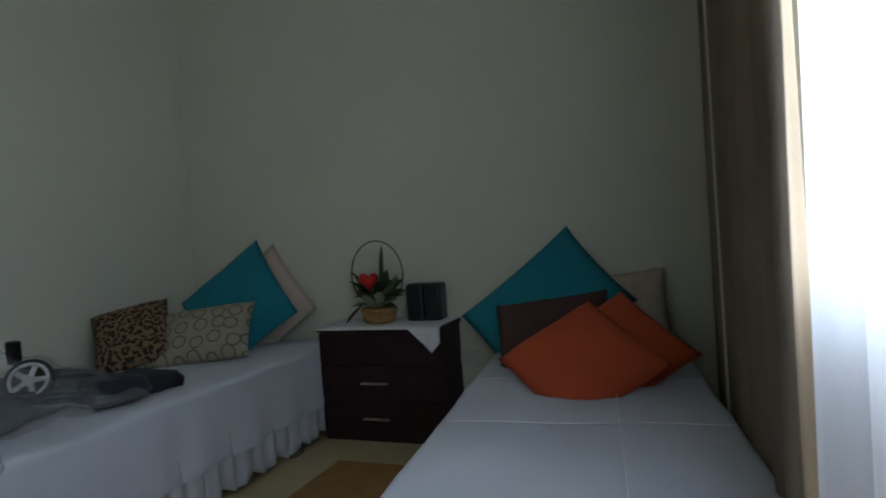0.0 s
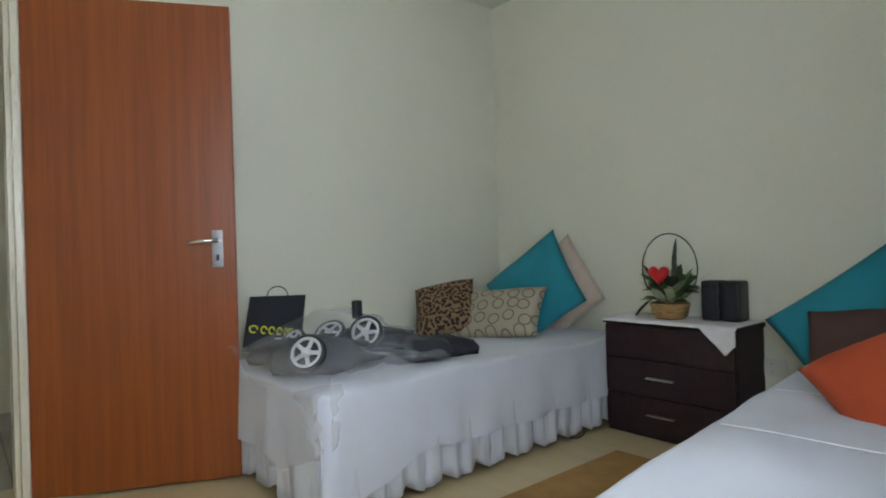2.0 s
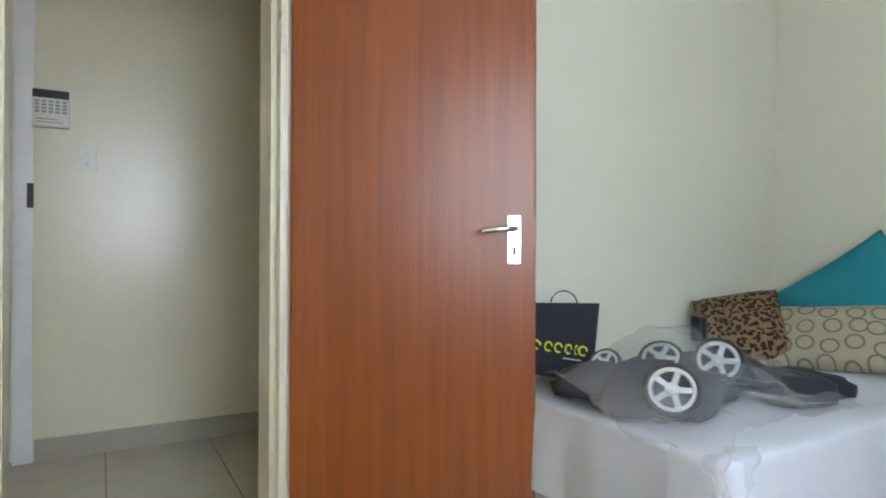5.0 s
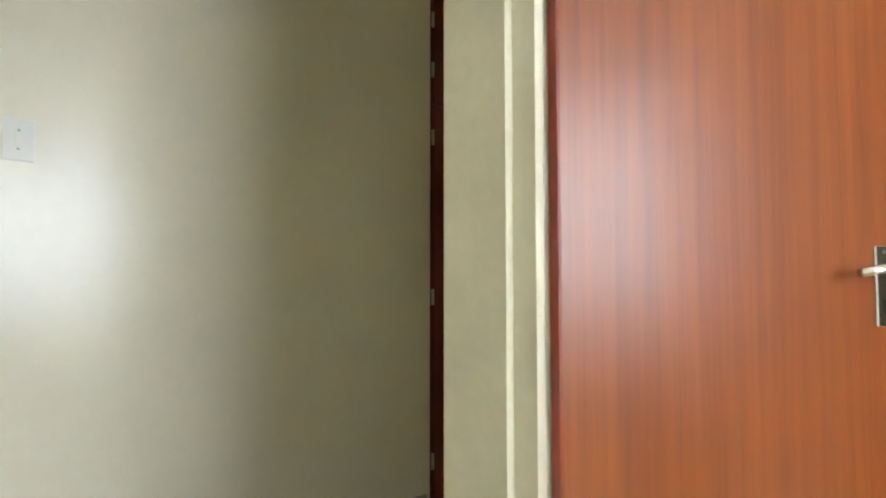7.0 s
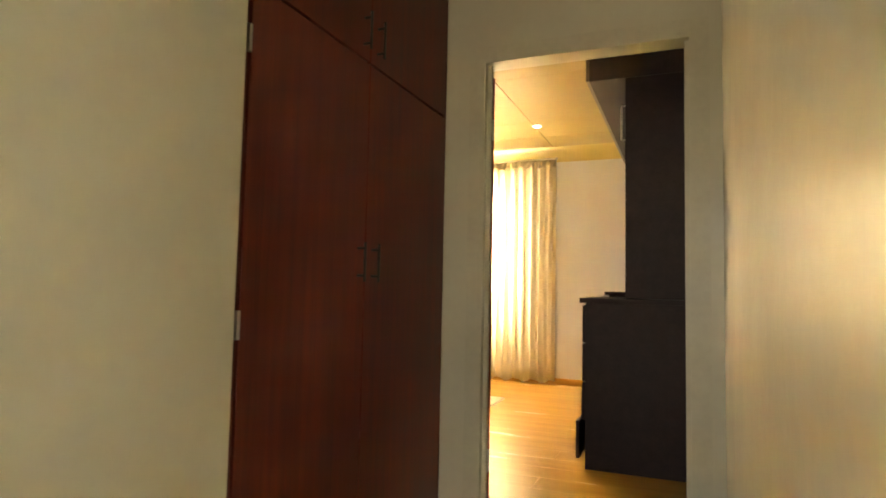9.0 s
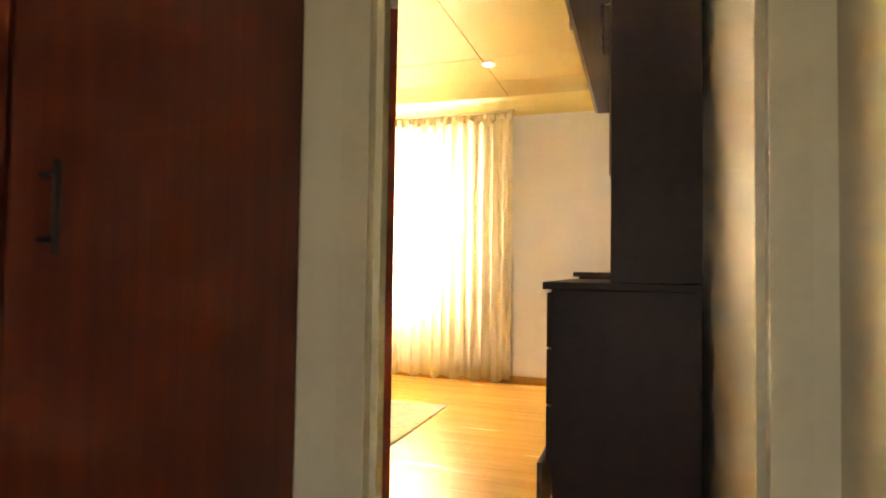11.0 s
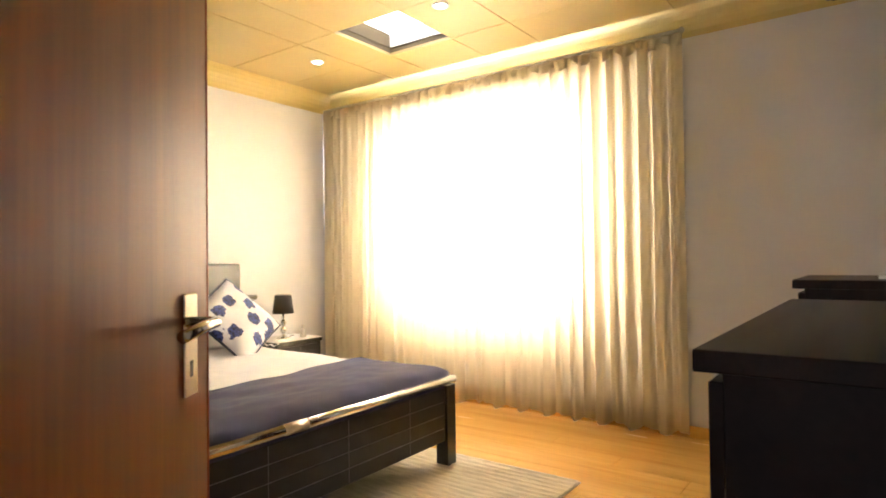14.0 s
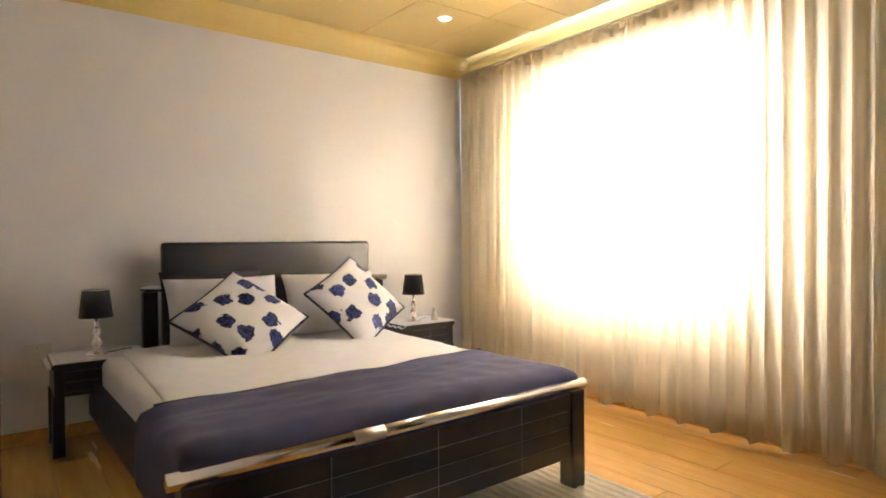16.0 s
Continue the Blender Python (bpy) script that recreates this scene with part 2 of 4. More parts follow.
def thing(name, m, label, category, group="", kind=""):
    ob = new(name)
    ob.empty_display_size = 0.1
    ob.matrix_world = m
    return tagged(ob, label, category, group, kind)


def structure(name, bm, material, label=""):
    return tagged(link(name, bm, material), label, kind="structure")


def add_box(bm, x0, x1, y0, y1, z0, z1):
    r = bmesh.ops.create_cube(bm, size=1)
    bmesh.ops.scale(bm, vec=(x1 - x0, y1 - y0, z1 - z0), verts=r["verts"])
    bmesh.ops.translate(bm, vec=((x0 + x1) / 2, (y0 + y1) / 2, (z0 + z1) / 2), verts=r["verts"])
    return bm


def box(x0, x1, y0, y1, z0, z1, bevel=0.0, seg=2):
    bm = add_box(bmesh.new(), x0, x1, y0, y1, z0, z1)
    if bevel:
        bmesh.ops.bevel(bm, geom=bm.edges[:], offset=bevel, segments=seg, affect="EDGES", profile=0.6)
    return bm


def boxes(*rows):
    bm = bmesh.new()
    for r in rows:
        add_box(bm, *r)
    return bm


def lathe(profile, n=24):
    """Turned body from (radius, height) pairs."""
    bm = bmesh.new()
    rings = [[bm.verts.new((r * math.cos(a), r * math.sin(a), z)) for a in (2 * math.pi * k / n for k in range(n))] for r, z in profile]
    for a, b in zip(rings, rings[1:]):
        for k in range(n):
            bm.faces.new((a[k], a[(k + 1) % n], b[(k + 1) % n], b[k]))
    bm.faces.new(rings[0][::-1])
    bm.faces.new(rings[-1])
    return bm


def tube(points, r, n=8):
    """Round bar along points."""
    bm = bmesh.new()
    pts = [Vector(p) for p in points]
    rings = []
    for i, p in enumerate(pts):
        d = (pts[min(i + 1, len(pts) - 1)] - pts[max(i - 1, 0)]).normalized()
        u = d.orthogonal().normalized() if abs(d.z) > 0.9 else d.cross(Vector((0, 0, 1))).normalized()
        v = d.cross(u)
        rings.append([bm.verts.new(p + r * (math.cos(a) * u + math.sin(a) * v)) for a in (2 * math.pi * k / n for k in range(n))])
    for a, b in zip(rings, rings[1:]):
        for k in range(n):
            bm.faces.new((a[k], a[(k + 1) % n], b[(k + 1) % n], b[k]))
    bm.faces.new(rings[0][::-1])
    bm.faces.new(rings[-1])
    return bm


def grid(nu, nv, f):
    bm = bmesh.new()
    vs = [[bm.verts.new(f(i / nu, j / nv)) for j in range(nv + 1)] for i in range(nu + 1)]
    for i in range(nu):
        for j in range(nv):
            bm.faces.new((vs[i][j], vs[i + 1][j], vs[i + 1][j + 1], vs[i][j + 1]))
    return bm


def thick(ob, t):
    md = ob.modifiers.new("solid", "SOLIDIFY")
    md.thickness, md.offset = t, 0
    return ob


def cushion(w, h, t, seed=0, sag=0.05):
    """Stuffed square with drawn-out corners and soft creases, lying in its own plane."""
    n = 22
    bm = bmesh.new()
    sides = []
    for sgn in (1, -1):
        vs = []
        for i in range(n + 1):
            row = []
            for j in range(n + 1):
                u, v = 2 * i / n - 1, 2 * j / n - 1
                pu, pv = 1 - sag * (1 - v * v) * abs(u), 1 - sag * (1 - u * u) * abs(v)
                pu, pv = 1 - sag * (1 - abs(v) ** 2), 1 - sag * (1 - abs(u) ** 2)
                z = t / 2 * ((1 - u ** 4) * (1 - v ** 4)) ** 0.6
                z *= 1 + 0.16 * noise.noise((u * 1.6 + seed, v * 1.6, seed * 1.7)) + 0.05 * noise.noise((u * 5 + seed, v * 5, 3))
                row.append(bm.verts.new((u * w / 2 * pu, v * h / 2 * pv, sgn * z)))
            vs.append(row)
        sides.append(vs)
        for i in range(n):
            for j in range(n):
                q = (vs[i][j], vs[i + 1][j], vs[i + 1][j + 1], vs[i][j + 1])
                bm.faces.new(q if sgn > 0 else q[::-1])
    bmesh.ops.remove_doubles(bm, verts=bm.verts[:], dist=0.0005)
    return bm


def pillow(name, m, w, h, t, material, label, seed=0, piping=None, group=""):
    ob = thing(name, m, label, "cushion" if "cushion" in name else "pillow", group)
    part("cover", cushion(w, h, t, seed), material, ob, smooth=True)
    if piping:
        s = 0.05
        edge = []
        k = 12
        for a, b in (((-1, -1), (1, -1)), ((1, -1), (1, 1)), ((1, 1), (-1, 1)), ((-1, 1), (-1, -1))):
            for i in range(k):
                u, v = (a[c] + (b[c] - a[c]) * i / k for c in (0, 1))
                edge.append((u * w / 2 * (1 - s * (1 - v * v)), v * h / 2 * (1 - s * (1 - u * u)), 0))
        edge.append(edge[0])
        part("piping", tube(edge, 0.008, 6), piping, ob, smooth=True)
    return ob


def frame_axes(centre, right, up):
    """Pose whose x runs along right and y along up."""
    r = Vector(right).normalized()
    n = r.cross(Vector(up)).normalized()
    u = n.cross(r)
    m = Matrix((r, u, n)).transposed().to_4x4()
    m.translation = centre
    return m


def pleats(length, z0, z1, amp, count, seed, nv=14, flare=0.35, cols=0):
    """Hanging cloth along x, with folds that drift and widen towards the hem."""
    cols = cols or int(count * 12)

    def f(a, b):
        x = a * length
        k = a * count * 2 * math.pi + 1.1 * noise.noise((a * count * 0.6, seed, 0)) + 0.5 * noise.noise((a * 3, b * 2, seed))
        grow = 0.45 + 0.55 * (1 - b) ** 0.8 * (1 + flare * noise.noise((a * 7, seed + 5, b)))
        y = amp * grow * (math.sin(k) + 0.3 * math.sin(2.3 * k + seed))
        hem = 0.018 * math.sin(k * 0.5 + seed) * (1 - b)
        return (x + 0.25 * amp * math.cos(k), y, z0 + hem + (z1 - z0) * b)
    return grid(cols, nv, f)


def text(body, size, m, material, parent, name="lettering", depth=0.0006):
    cu = bpy.data.curves.new(name, "FONT")
    cu.body, cu.size, cu.extrude, cu.align_x = body, size, depth, "CENTER"
    ob = new(name, cu)
    me = bpy.data.meshes.new_from_object(ob)
    bpy.data.objects.remove(ob)
    me.materials.append(material)
    ob = new(name, me)
    ob.parent, ob.matrix_basis = parent, m
    return ob

# ---- structure ----
H1, H2 = 2.6, 2.62
structure("ground", box(-40, 40, -40, 40, -0.4, -0.25), GRASS, "dry sunlit ground outside the house")
structure("floor_twin_room", box(0.05, 3.06, -3.6, 0.43, -0.2, 0), VINYL, "pale beige vinyl floor")
structure("floor_threshold", box(-0.165, 0.05, -3.02, -2.26, -0.2, 0.003), VINYL)
hall_floor = structure("floor_hall", box(-1.43, -0.165, -6, 0, -0.2, -0.006), GROUT, "grout bed under beige hall tiles")
main_floor = structure("floor_main_room", box(-4.80, -0.26, 0.08, 4.13, -0.2, -0.004), GROUT, "subfloor under honey laminate boards")
structure("floor_doorway", box(-1.125, -0.27, 0, 0.08, -0.2, 0.002), LAMINATE)
structure("ceiling_twin_room", box(-0.075, 3.26, -3.75, 0.6, H1, H1 + 0.1), CEIL, "plain white ceiling")
structure("ceiling_hall", box(-1.95, -0.075, -6.1, 0, H1, H1 + 0.1), CEIL, "plain pale hall ceiling")
structure("wall_west_twin", boxes((-0.05, 0.05, -3.6, -3.02, 0, H1), (-0.05, 0.05, -2.26, 0.43, 0, H1), (-0.05, 0.05, -3.02, -2.26, 2.04, H1)), WALL, "cream painted bedroom wall")
structure("wall_hall_east", boxes((-0.165, -0.05, -6, -3.02, 0, H1), (-0.165, -0.05, -2.26, 0, 0, H1), (-0.165, -0.05, -3.02, -2.26, 2.04, H1)), WALL_HALL, "glossy cream hall wall")
structure("wall_north_twin", box(-0.05, 3.26, 0.43, 0.6, 0, H1), WALL, "cream painted wall behind the beds")
structure("wall_east_twin", boxes((3.06, 3.26, -3.6, -3.0, 0, H1), (3.06, 3.26, -0.75, 0.43, 0, H1), (3.06, 3.26, -3.0, -0.75, 0, 0.45), (3.06, 3.26, -3.0, -0.75, 2.2, H1)), WALL, "cream wall with the window")
structure("wall_south_twin", box(-0.05, 3.26, -3.75, -3.6, 0, H1), WALL, "plain cream wall")
structure("wall_hall_west", boxes((-1.43, -1.28, -6, -3.88, 0, H1), (-1.43, -1.28, -3.09, -1.345, 0, H1), (-1.43, -1.28, -3.88, -3.09, 2.04, H1)), WALL_HALL, "glossy cream hall wall with a light switch")
# end wall out of view; its opening is assumed, to suit the fill lamp
structure("wall_hall_south", boxes((-1.43, -1.3, -6.1, -6, 0, H1), (-0.26, -0.05, -6.1, -6, 0, H1), (-1.3, -0.26, -6.1, -6, 2.2, H1)), WALL_HALL, "unseen hall end wall with an assumed opening for the fill lamp")
structure("wall_cupboard_recess", boxes((-2.0, -1.95, -1.42, 0, 0, H1), (-1.95, -1.43, -1.42, -1.35, 0, H1)), WALL_HALL)
structure("wall_hall_north", boxes((-1.95, -1.125, 0, 0.04, 0, H1), (-0.27, -0.075, 0, 0.04, 0, H1), (-1.125, -0.27, 0, 0.04, 2.04, H1)), WALL_HALL, "cream wall round the bedroom doorway")
structure("wall_south_main", boxes((-4.95, -1.125, 0.04, 0.08, 0, H2), (-0.27, -0.075, 0.04, 0.08, 0, H2), (-1.125, -0.27, 0.04, 0.08, 2.04, H2)), WALL_MAIN, "white wall with the doorway")
structure("wall_east_main", box(-0.26, -0.075, 0.08, 4.13, 0, H2), WALL_MAIN, "white wall behind the wall unit")
structure("wall_west_main", box(-4.95, -4.80, 0.08, 4.13, 0, H2), WALL_MAIN, "glossy white wall behind the bed")
structure("wall_north_main", boxes((-4.95, -4.2, 4.13, 4.33, 0, H2), (-2.2, -0.075, 4.13, 4.33, 0, H2), (-4.2, -2.2, 4.13, 4.33, 0, 0.72), (-4.2, -2.2, 4.13, 4.33, 2.2, H2)), WALL_MAIN, "white wall with the curtained window")

# ceiling of yellow boards with open joints, and a hatch left open
def board_ceiling():
    bm = bmesh.new()
    xs = [-4.80, -3.9, -3.55, -3.0, -2.55, -1.65, -0.75, -0.26]
    ys = [0.08, 0.6, 1.8, 3.0, 3.56, 4.13]
    for a, b in zip(xs, xs[1:]):
        for c, d in zip(ys, ys[1:]):
            if abs(a + 3.55) < 0.01 and abs(c - 3.0) < 0.01:
                continue
            add_box(bm, a + 0.003, b - 0.003, c + 0.003, d - 0.003, H2 + 0.002 * noise.noise((a, c, 1)), H2 + 0.02)
    return bm
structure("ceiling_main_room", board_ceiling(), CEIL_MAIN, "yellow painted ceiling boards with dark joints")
structure("ceiling_battens", boxes((-4.95, -3.56, 0.15, 4.33, H2 + 0.021, H2 + 0.06), (-2.99, -0.075, 0.15, 4.33, H2 + 0.021, H2 + 0.06), (-3.56, -2.99, 0.15, 2.99, H2 + 0.021, H2 + 0.06), (-3.56, -2.99, 3.57, 4.33, H2 + 0.021, H2 + 0.06)), GROOVE)
hatch = tagged(new("ceiling_hatch"), "open ceiling hatch with white daylit roof void", "hatch", kind="structure")
part("hatch_frame", boxes((-3.575, -3.555, 2.98, 3.58, H2 + 0.06, H2 + 0.16)), GROOVE, hatch, "dark timber lining")
part("hatch_lining", boxes((-2.99, -2.97, 2.98, 3.58, H2 + 0.06, H2 + 0.16), (-3.555, -2.99, 3.56, 3.58, H2 + 0.06, H2 + 0.16), (-3.555, -2.99, 2.98, 3.00, H2 + 0.06, H2 + 0.16)), CEIL, hatch)
# added panel whose glow makes the void look daylit
part("hatch_glow_panel", box(-3.6, -2.95, 2.96, 3.60, H2 + 0.165, H2 + 0.18), HATCH_GLOW, hatch, "glowing white panel put in for the daylit roof void")

def cove(length, r=0.13, n=6):
    bm = bmesh.new()
    prof = [(0, -r * 1.15), (0, 0), (r, 0)] + [(r * (1 - math.sin(a)), -r * 1.15 * (1 - math.cos(a))) for a in (math.pi / 2 * k / n for k in range(n + 1))]
    ends = [[bm.verts.new((x, y, z)) for y, z in prof[:1] + prof[1:3] + prof[4:-1]] for x in (0, length)]
    k = len(ends[0])
    for i in range(k):
        bm.faces.new((ends[0][i], ends[1][i], ends[1][(i + 1) % k], ends[0][(i + 1) % k]))
    bm.faces.new(ends[0][::-1])
    bm.faces.new(ends[1])
    return bm
for nm, m, ln in (("cornice_north", pose(-0.26, 4.13, H2 - 0.001, 0, 0, 180), 4.54), ("cornice_west", pose(-4.80, 4.13, H2 - 0.002, 0, 0, -90), 3.98), ("cornice_south", pose(-4.80, 0.08, H2 - 0.001), 4.54)):
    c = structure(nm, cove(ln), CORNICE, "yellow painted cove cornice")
    c.matrix_world = m
structure("skirting_north_main", box(-4.80, -0.26, 4.115, 4.13, 0, 0.07), LAMINATE, "honey wood skirting")
structure("skirting_west_main", box(-4.80, -4.785, 0.15, 4.115, 0, 0.07), LAMINATE, "honey wood skirting")
structure("skirting_hall_west", box(-1.28, -1.268, -3.02, -1.37, 0, 0.1), SKIRT, "beige tile skirting")
structure("skirting_hall_east", boxes((-0.177, -0.165, -2.15, -0.02, 0, 0.1),), SKIRT, "beige tile skirting")

# pressed steel door frames with a rebate
def frame_x(name, x0, x1, y0, y1, h, mt, label, lip=0.016, wide=0.06):
    """Frame round a doorway in a wall that runs along x."""
    f = tagged(new(name), label, "door frame", kind="structure")
    for nm, a, s in (("jamb", x0, 1), ("jamb", x1, -1)):
        lo, hi = sorted((a - s * wide, a + s * 0.012))
        lo2, hi2 = sorted((a + s * 0.012, a + s * 0.03))
        part(nm, boxes((lo, hi, y0 - lip, y0, 0, h + 0.06), (lo, hi, y1, y1 + lip, 0, h + 0.06), (*sorted((a, a + s * 0.012)), y0, y1, 0, h), (lo2, hi2, y0 + 0.02, y1 - 0.045, 0, h)), mt, f)
    part("lintel", boxes((x0 + 0.012, x1 - 0.012, y0 - lip + 0.0005, y0, h - 0.012, h + 0.06), (x0 + 0.012, x1 - 0.012, y1, y1 + lip - 0.0005, h - 0.012, h + 0.06), (x0 + 0.012, x1 - 0.012, y0, y1, h - 0.012, h)), mt, f)
    return f
frame_x("door_frame_main", -1.125, -0.27, 0, 0.08, 2.04, FRAME, "cream enamelled steel door frame")
tw = frame_x("door_frame_twin", 2.26, 3.02, -0.165, 0.05, 2.04, FRAME, "cream enamelled steel door frame", 0.005, 0.008)
tw.matrix_world = Matrix(((0, 1, 0, 0), (-1, 0, 0, 0), (0, 0, 1, 0), (0, 0, 0, 1)))
hf = frame_x("door_frame_hall", 3.09, 3.88, -1.43, -1.28, 2.04, FRAME_WHITE, "chipped white enamelled door frame")
hf.matrix_world = Matrix(((0, 1, 0, 0), (-1, 0, 0, 0), (0, 0, 1, 0), (0, 0, 0, 1)))
part("strike_plate", box(3.028, 3.053, -1.2635, -1.262, 1.14, 1.25), IRON, hf, "dark steel strike plate")
structure("door_hall", box(-1.41, -1.37, -3.86, -3.11, 0.01, 2.02), FRAME_WHITE, "closed white painted hall door")

# windows
def window(name, w, h, m, label, cols):
    f = thing(name, m, label, "window", kind="structure")
    part("window_frame", boxes((0, w, -0.03, 0.03, 0, 0.045), (0, w, -0.03, 0.03, h - 0.045, h), (0, 0.045, -0.03, 0.03, 0.045, h - 0.045), (w - 0.045, w, -0.03, 0.03, 0.045, h - 0.045)), FRAME_WHITE, f)
    for k in range(1, cols):
        part("mullion", box(w * k / cols - 0.02, w * k / cols + 0.02, -0.025, 0.025, 0.045, h - 0.045), FRAME_WHITE, f)
    for k in range(cols):
        p = part("pane", box(w * k / cols + 0.03, w * (k + 1) / cols - 0.03, -0.003, 0.003, 0.045, h - 0.045), GLASS, f)
        p.visible_shadow = False
    return f
window("window_twin", 2.25, 1.75, pose(3.21, -3.0, 0.45, 0, 0, 90), "white framed window behind sheer curtains", 3)
window("window_main", 2.0, 1.48, pose(-4.2, 4.28, 0.72), "white framed window behind cream curtains", 3)
structure("backdrop_garden_wall", box(7.0, 7.2, -14, 8, -0.25, 1.5), OUTSIDE, "pale garden wall outside")
structure("backdrop_garden_wall_north", box(-14, 5, 9, 9.2, -0.25, 1.6), OUTSIDE, "pale garden wall outside")

# ---- doors ----
def door_leaf(name, m, w, handle_z, label):
    """Leaf along +x from its hinge, face with the handle on the -y side."""
    d = thing(name, m, label, "door")
    part("leaf", box(0.003, w - 0.003, -0.018, 0.018, 0.012, 2.03, 0.002, 1), DOOR, d)
    part("hinge_edge", box(0, 0.003, -0.019, 0.019, 0.012, 2.03), DOOR_EDGE, d, "dark red lipping")
    part("lock_edge", box(w - 0.003, w, -0.019, 0.019, 0.012, 2.03), DOOR_EDGE, d)
    for s in (-1, 1):
        pl = part("handle_plate", box(w - 0.095, w - 0.05, *sorted((s * 0.018, s * 0.023)), handle_z - 0.085, handle_z + 0.075, 0.002, 1), CHROME, d, "chrome lever lock plate")
        part("lever", tube([(w - 0.072, s * 0.02, handle_z + 0.03), (w - 0.072, s * 0.055, handle_z + 0.03), (w - 0.085, s * 0.066, handle_z + 0.03), (w - 0.13, s * 0.066, handle_z + 0.028), (w - 0.185, s * 0.062, handle_z + 0.02)], 0.009, 10), CHROME, pl, smooth=True)
        part("keyhole", box(w - 0.078, w - 0.067, *sorted((s * 0.0231, s * 0.0235)), handle_z - 0.055, handle_z - 0.03), IRON, pl)
        for z in (handle_z + 0.063, handle_z - 0.074):
            sc = lathe([(0.004, 0), (0.004, 0.001)], 10)
            bmesh.ops.transform(sc, matrix=pose(w - 0.072, s * 0.023, z, 90 * s), verts=sc.verts[:])
            part("screw", sc, STEEL, pl)
    for z in (0.25, 1.78):
        part("hinge", boxes((-0.004, -0.0002, -0.016, 0.02, z - 0.05, z + 0.05)), STEEL, d, "worn steel butt hinge")
    return d
def heading(a, b):
    return math.degrees(math.atan2(b[1] - a[1], b[0] - a[0]))
door_leaf("door_twin", pose(0.062, -2.236, 0, 0, 0, heading((0.062, -2.236), (0.398, -1.52))), 0.79, 0.995, "open red-brown veneered door with chrome lever")
door_leaf("door_main", pose(-1.148, 0.178, 0, 0, 0, heading((-1.148, 0.178), (-1.602, 0.832))), 0.80, 0.99, "open red-brown veneered bedroom door with chrome lever")

# ---- hall ----
robe = thing("built_in_wardrobe", pose(-1.29, -1.345, 0), "built-in dark red veneered wardrobe with iron handles", "wardrobe")
part("carcass", boxes((-0.6, -0.03, 0.0, 0.03, 0, 2.58), (-0.6, -0.03, 1.30, 1.33, 0, 2.58), (-0.6, -0.03, 0.03, 1.30, 1.78, 1.81), (-0.6, -0.03, 0.03, 1.30, 0, 0.06), (-0.6, -0.03, 0.03, 1.30, 2.55, 2.58)), ROBE, robe)
part("face_frame", boxes((-0.03, -0.012, 0, 0.035, 0, 2.59), (-0.03, -0.012, 1.31, 1.34, 0, 2.59)), ROBE, robe)
for k, (a, b) in enumerate(((0.037, 0.633), (0.638, 1.308))):
    for z0, z1 in ((0.07, 1.79), (1.798, 2.56)):
        dd = part("door", box(-0.03, -0.008, a, b, z0, z1, 0.002, 1), ROBE, robe)
        y = b - 0.045 if k == 0 else a + 0.045
        hz = 1.11 if z0 < 1 else 1.89
        part("pull", tube([(-0.008, y, hz - 0.045), (0.018, y, hz - 0.045), (0.02, y, hz - 0.065), (0.02, y, hz + 0.065), (0.018, y, hz + 0.045), (-0.008, y, hz + 0.045)], 0.005, 8), IRON, dd, "black iron pull", True)
        if k == 0:
            for z in (z0 + 0.15, (z0 + z1) / 2, z1 - 0.15):
                part("hinge", box(-0.02, -0.004, 0.026, 0.037, z - 0.035, z + 0.035), STEEL, dd)

def plate(name, m, label, w=0.075, h=0.115, rockers=1):
    p = thing(name, m, label, "switch" if "switch" in name else "socket")
    part("cover_plate", box(-w / 2, w / 2, -0.008, 0, -h / 2, h / 2, 0.003), PLASTIC_WHITE, p)
    for k in range(rockers):
        x = (k - (rockers - 1) / 2) * w / rockers
        part("rocker", box(x - 0.008, x + 0.008, -0.011, -0.008, -0.018, 0.018, 0.001, 1), PLASTIC_WHITE, p)
    for z in (-h * 0.22, h * 0.22):
        part("screw", box(-0.003, 0.003, -0.0092, -0.008, z - 0.003, z + 0.003), PLASTIC_GREY, p)
    return p
plate("light_switch", pose(-1.28, -2.823, 1.382, 0, 0, 90), "off-white rocker light switch on the hall wall")
plate("wall_socket", pose(1.80, 0.43, 0.37), "off-white wall socket beside the nightstand", 0.13, 0.085, 2)
plate("wall_socket", pose(-4.80, 1.02, 0.5, 0, 0, 90), "off-white wall socket above the skirting", 0.13, 0.085, 2)
pad = thing("alarm_keypad", pose(-1.28, -2.965, 1.59, 0, 0, 90) @ Matrix.Scale(1.3, 4), "white alarm keypad with dark display and grey keys", "keypad")
part("case", box(-0.055, 0.055, -0.022, 0, -0.065, 0.065, 0.004), PLASTIC_WHITE, pad)
part("display", box(-0.053, 0.053, -0.0245, -0.022, 0.036, 0.064, 0.001, 1), PLASTIC_BLACK, pad, "dark display strip")
key = box(-0.007, 0.007, -0.0245, -0.022, -0.004, 0.004, 0.001, 1)
k0 = part("key", key, PLASTIC_GREY, pad)
for r in range(4):
    for c in range(5):
        if r or c:
            k = new("key", k0.data)
            k.parent = pad
        else:
            k = k0
        k.matrix_basis = Matrix.Translation((-0.04 + 0.02 * c, 0, 0.024 - 0.012 * r))
part("flap", box(-0.055, 0.055, -0.026, -0.022, -0.063, -0.026, 0.001, 1), PLASTIC_WHITE, pad)
part("printed_line", boxes((-0.045, 0.02, -0.0266, -0.026, -0.04, -0.036), (-0.045, 0.035, -0.0266, -0.026, -0.05, -0.047)), PLASTIC_GREY, pad)

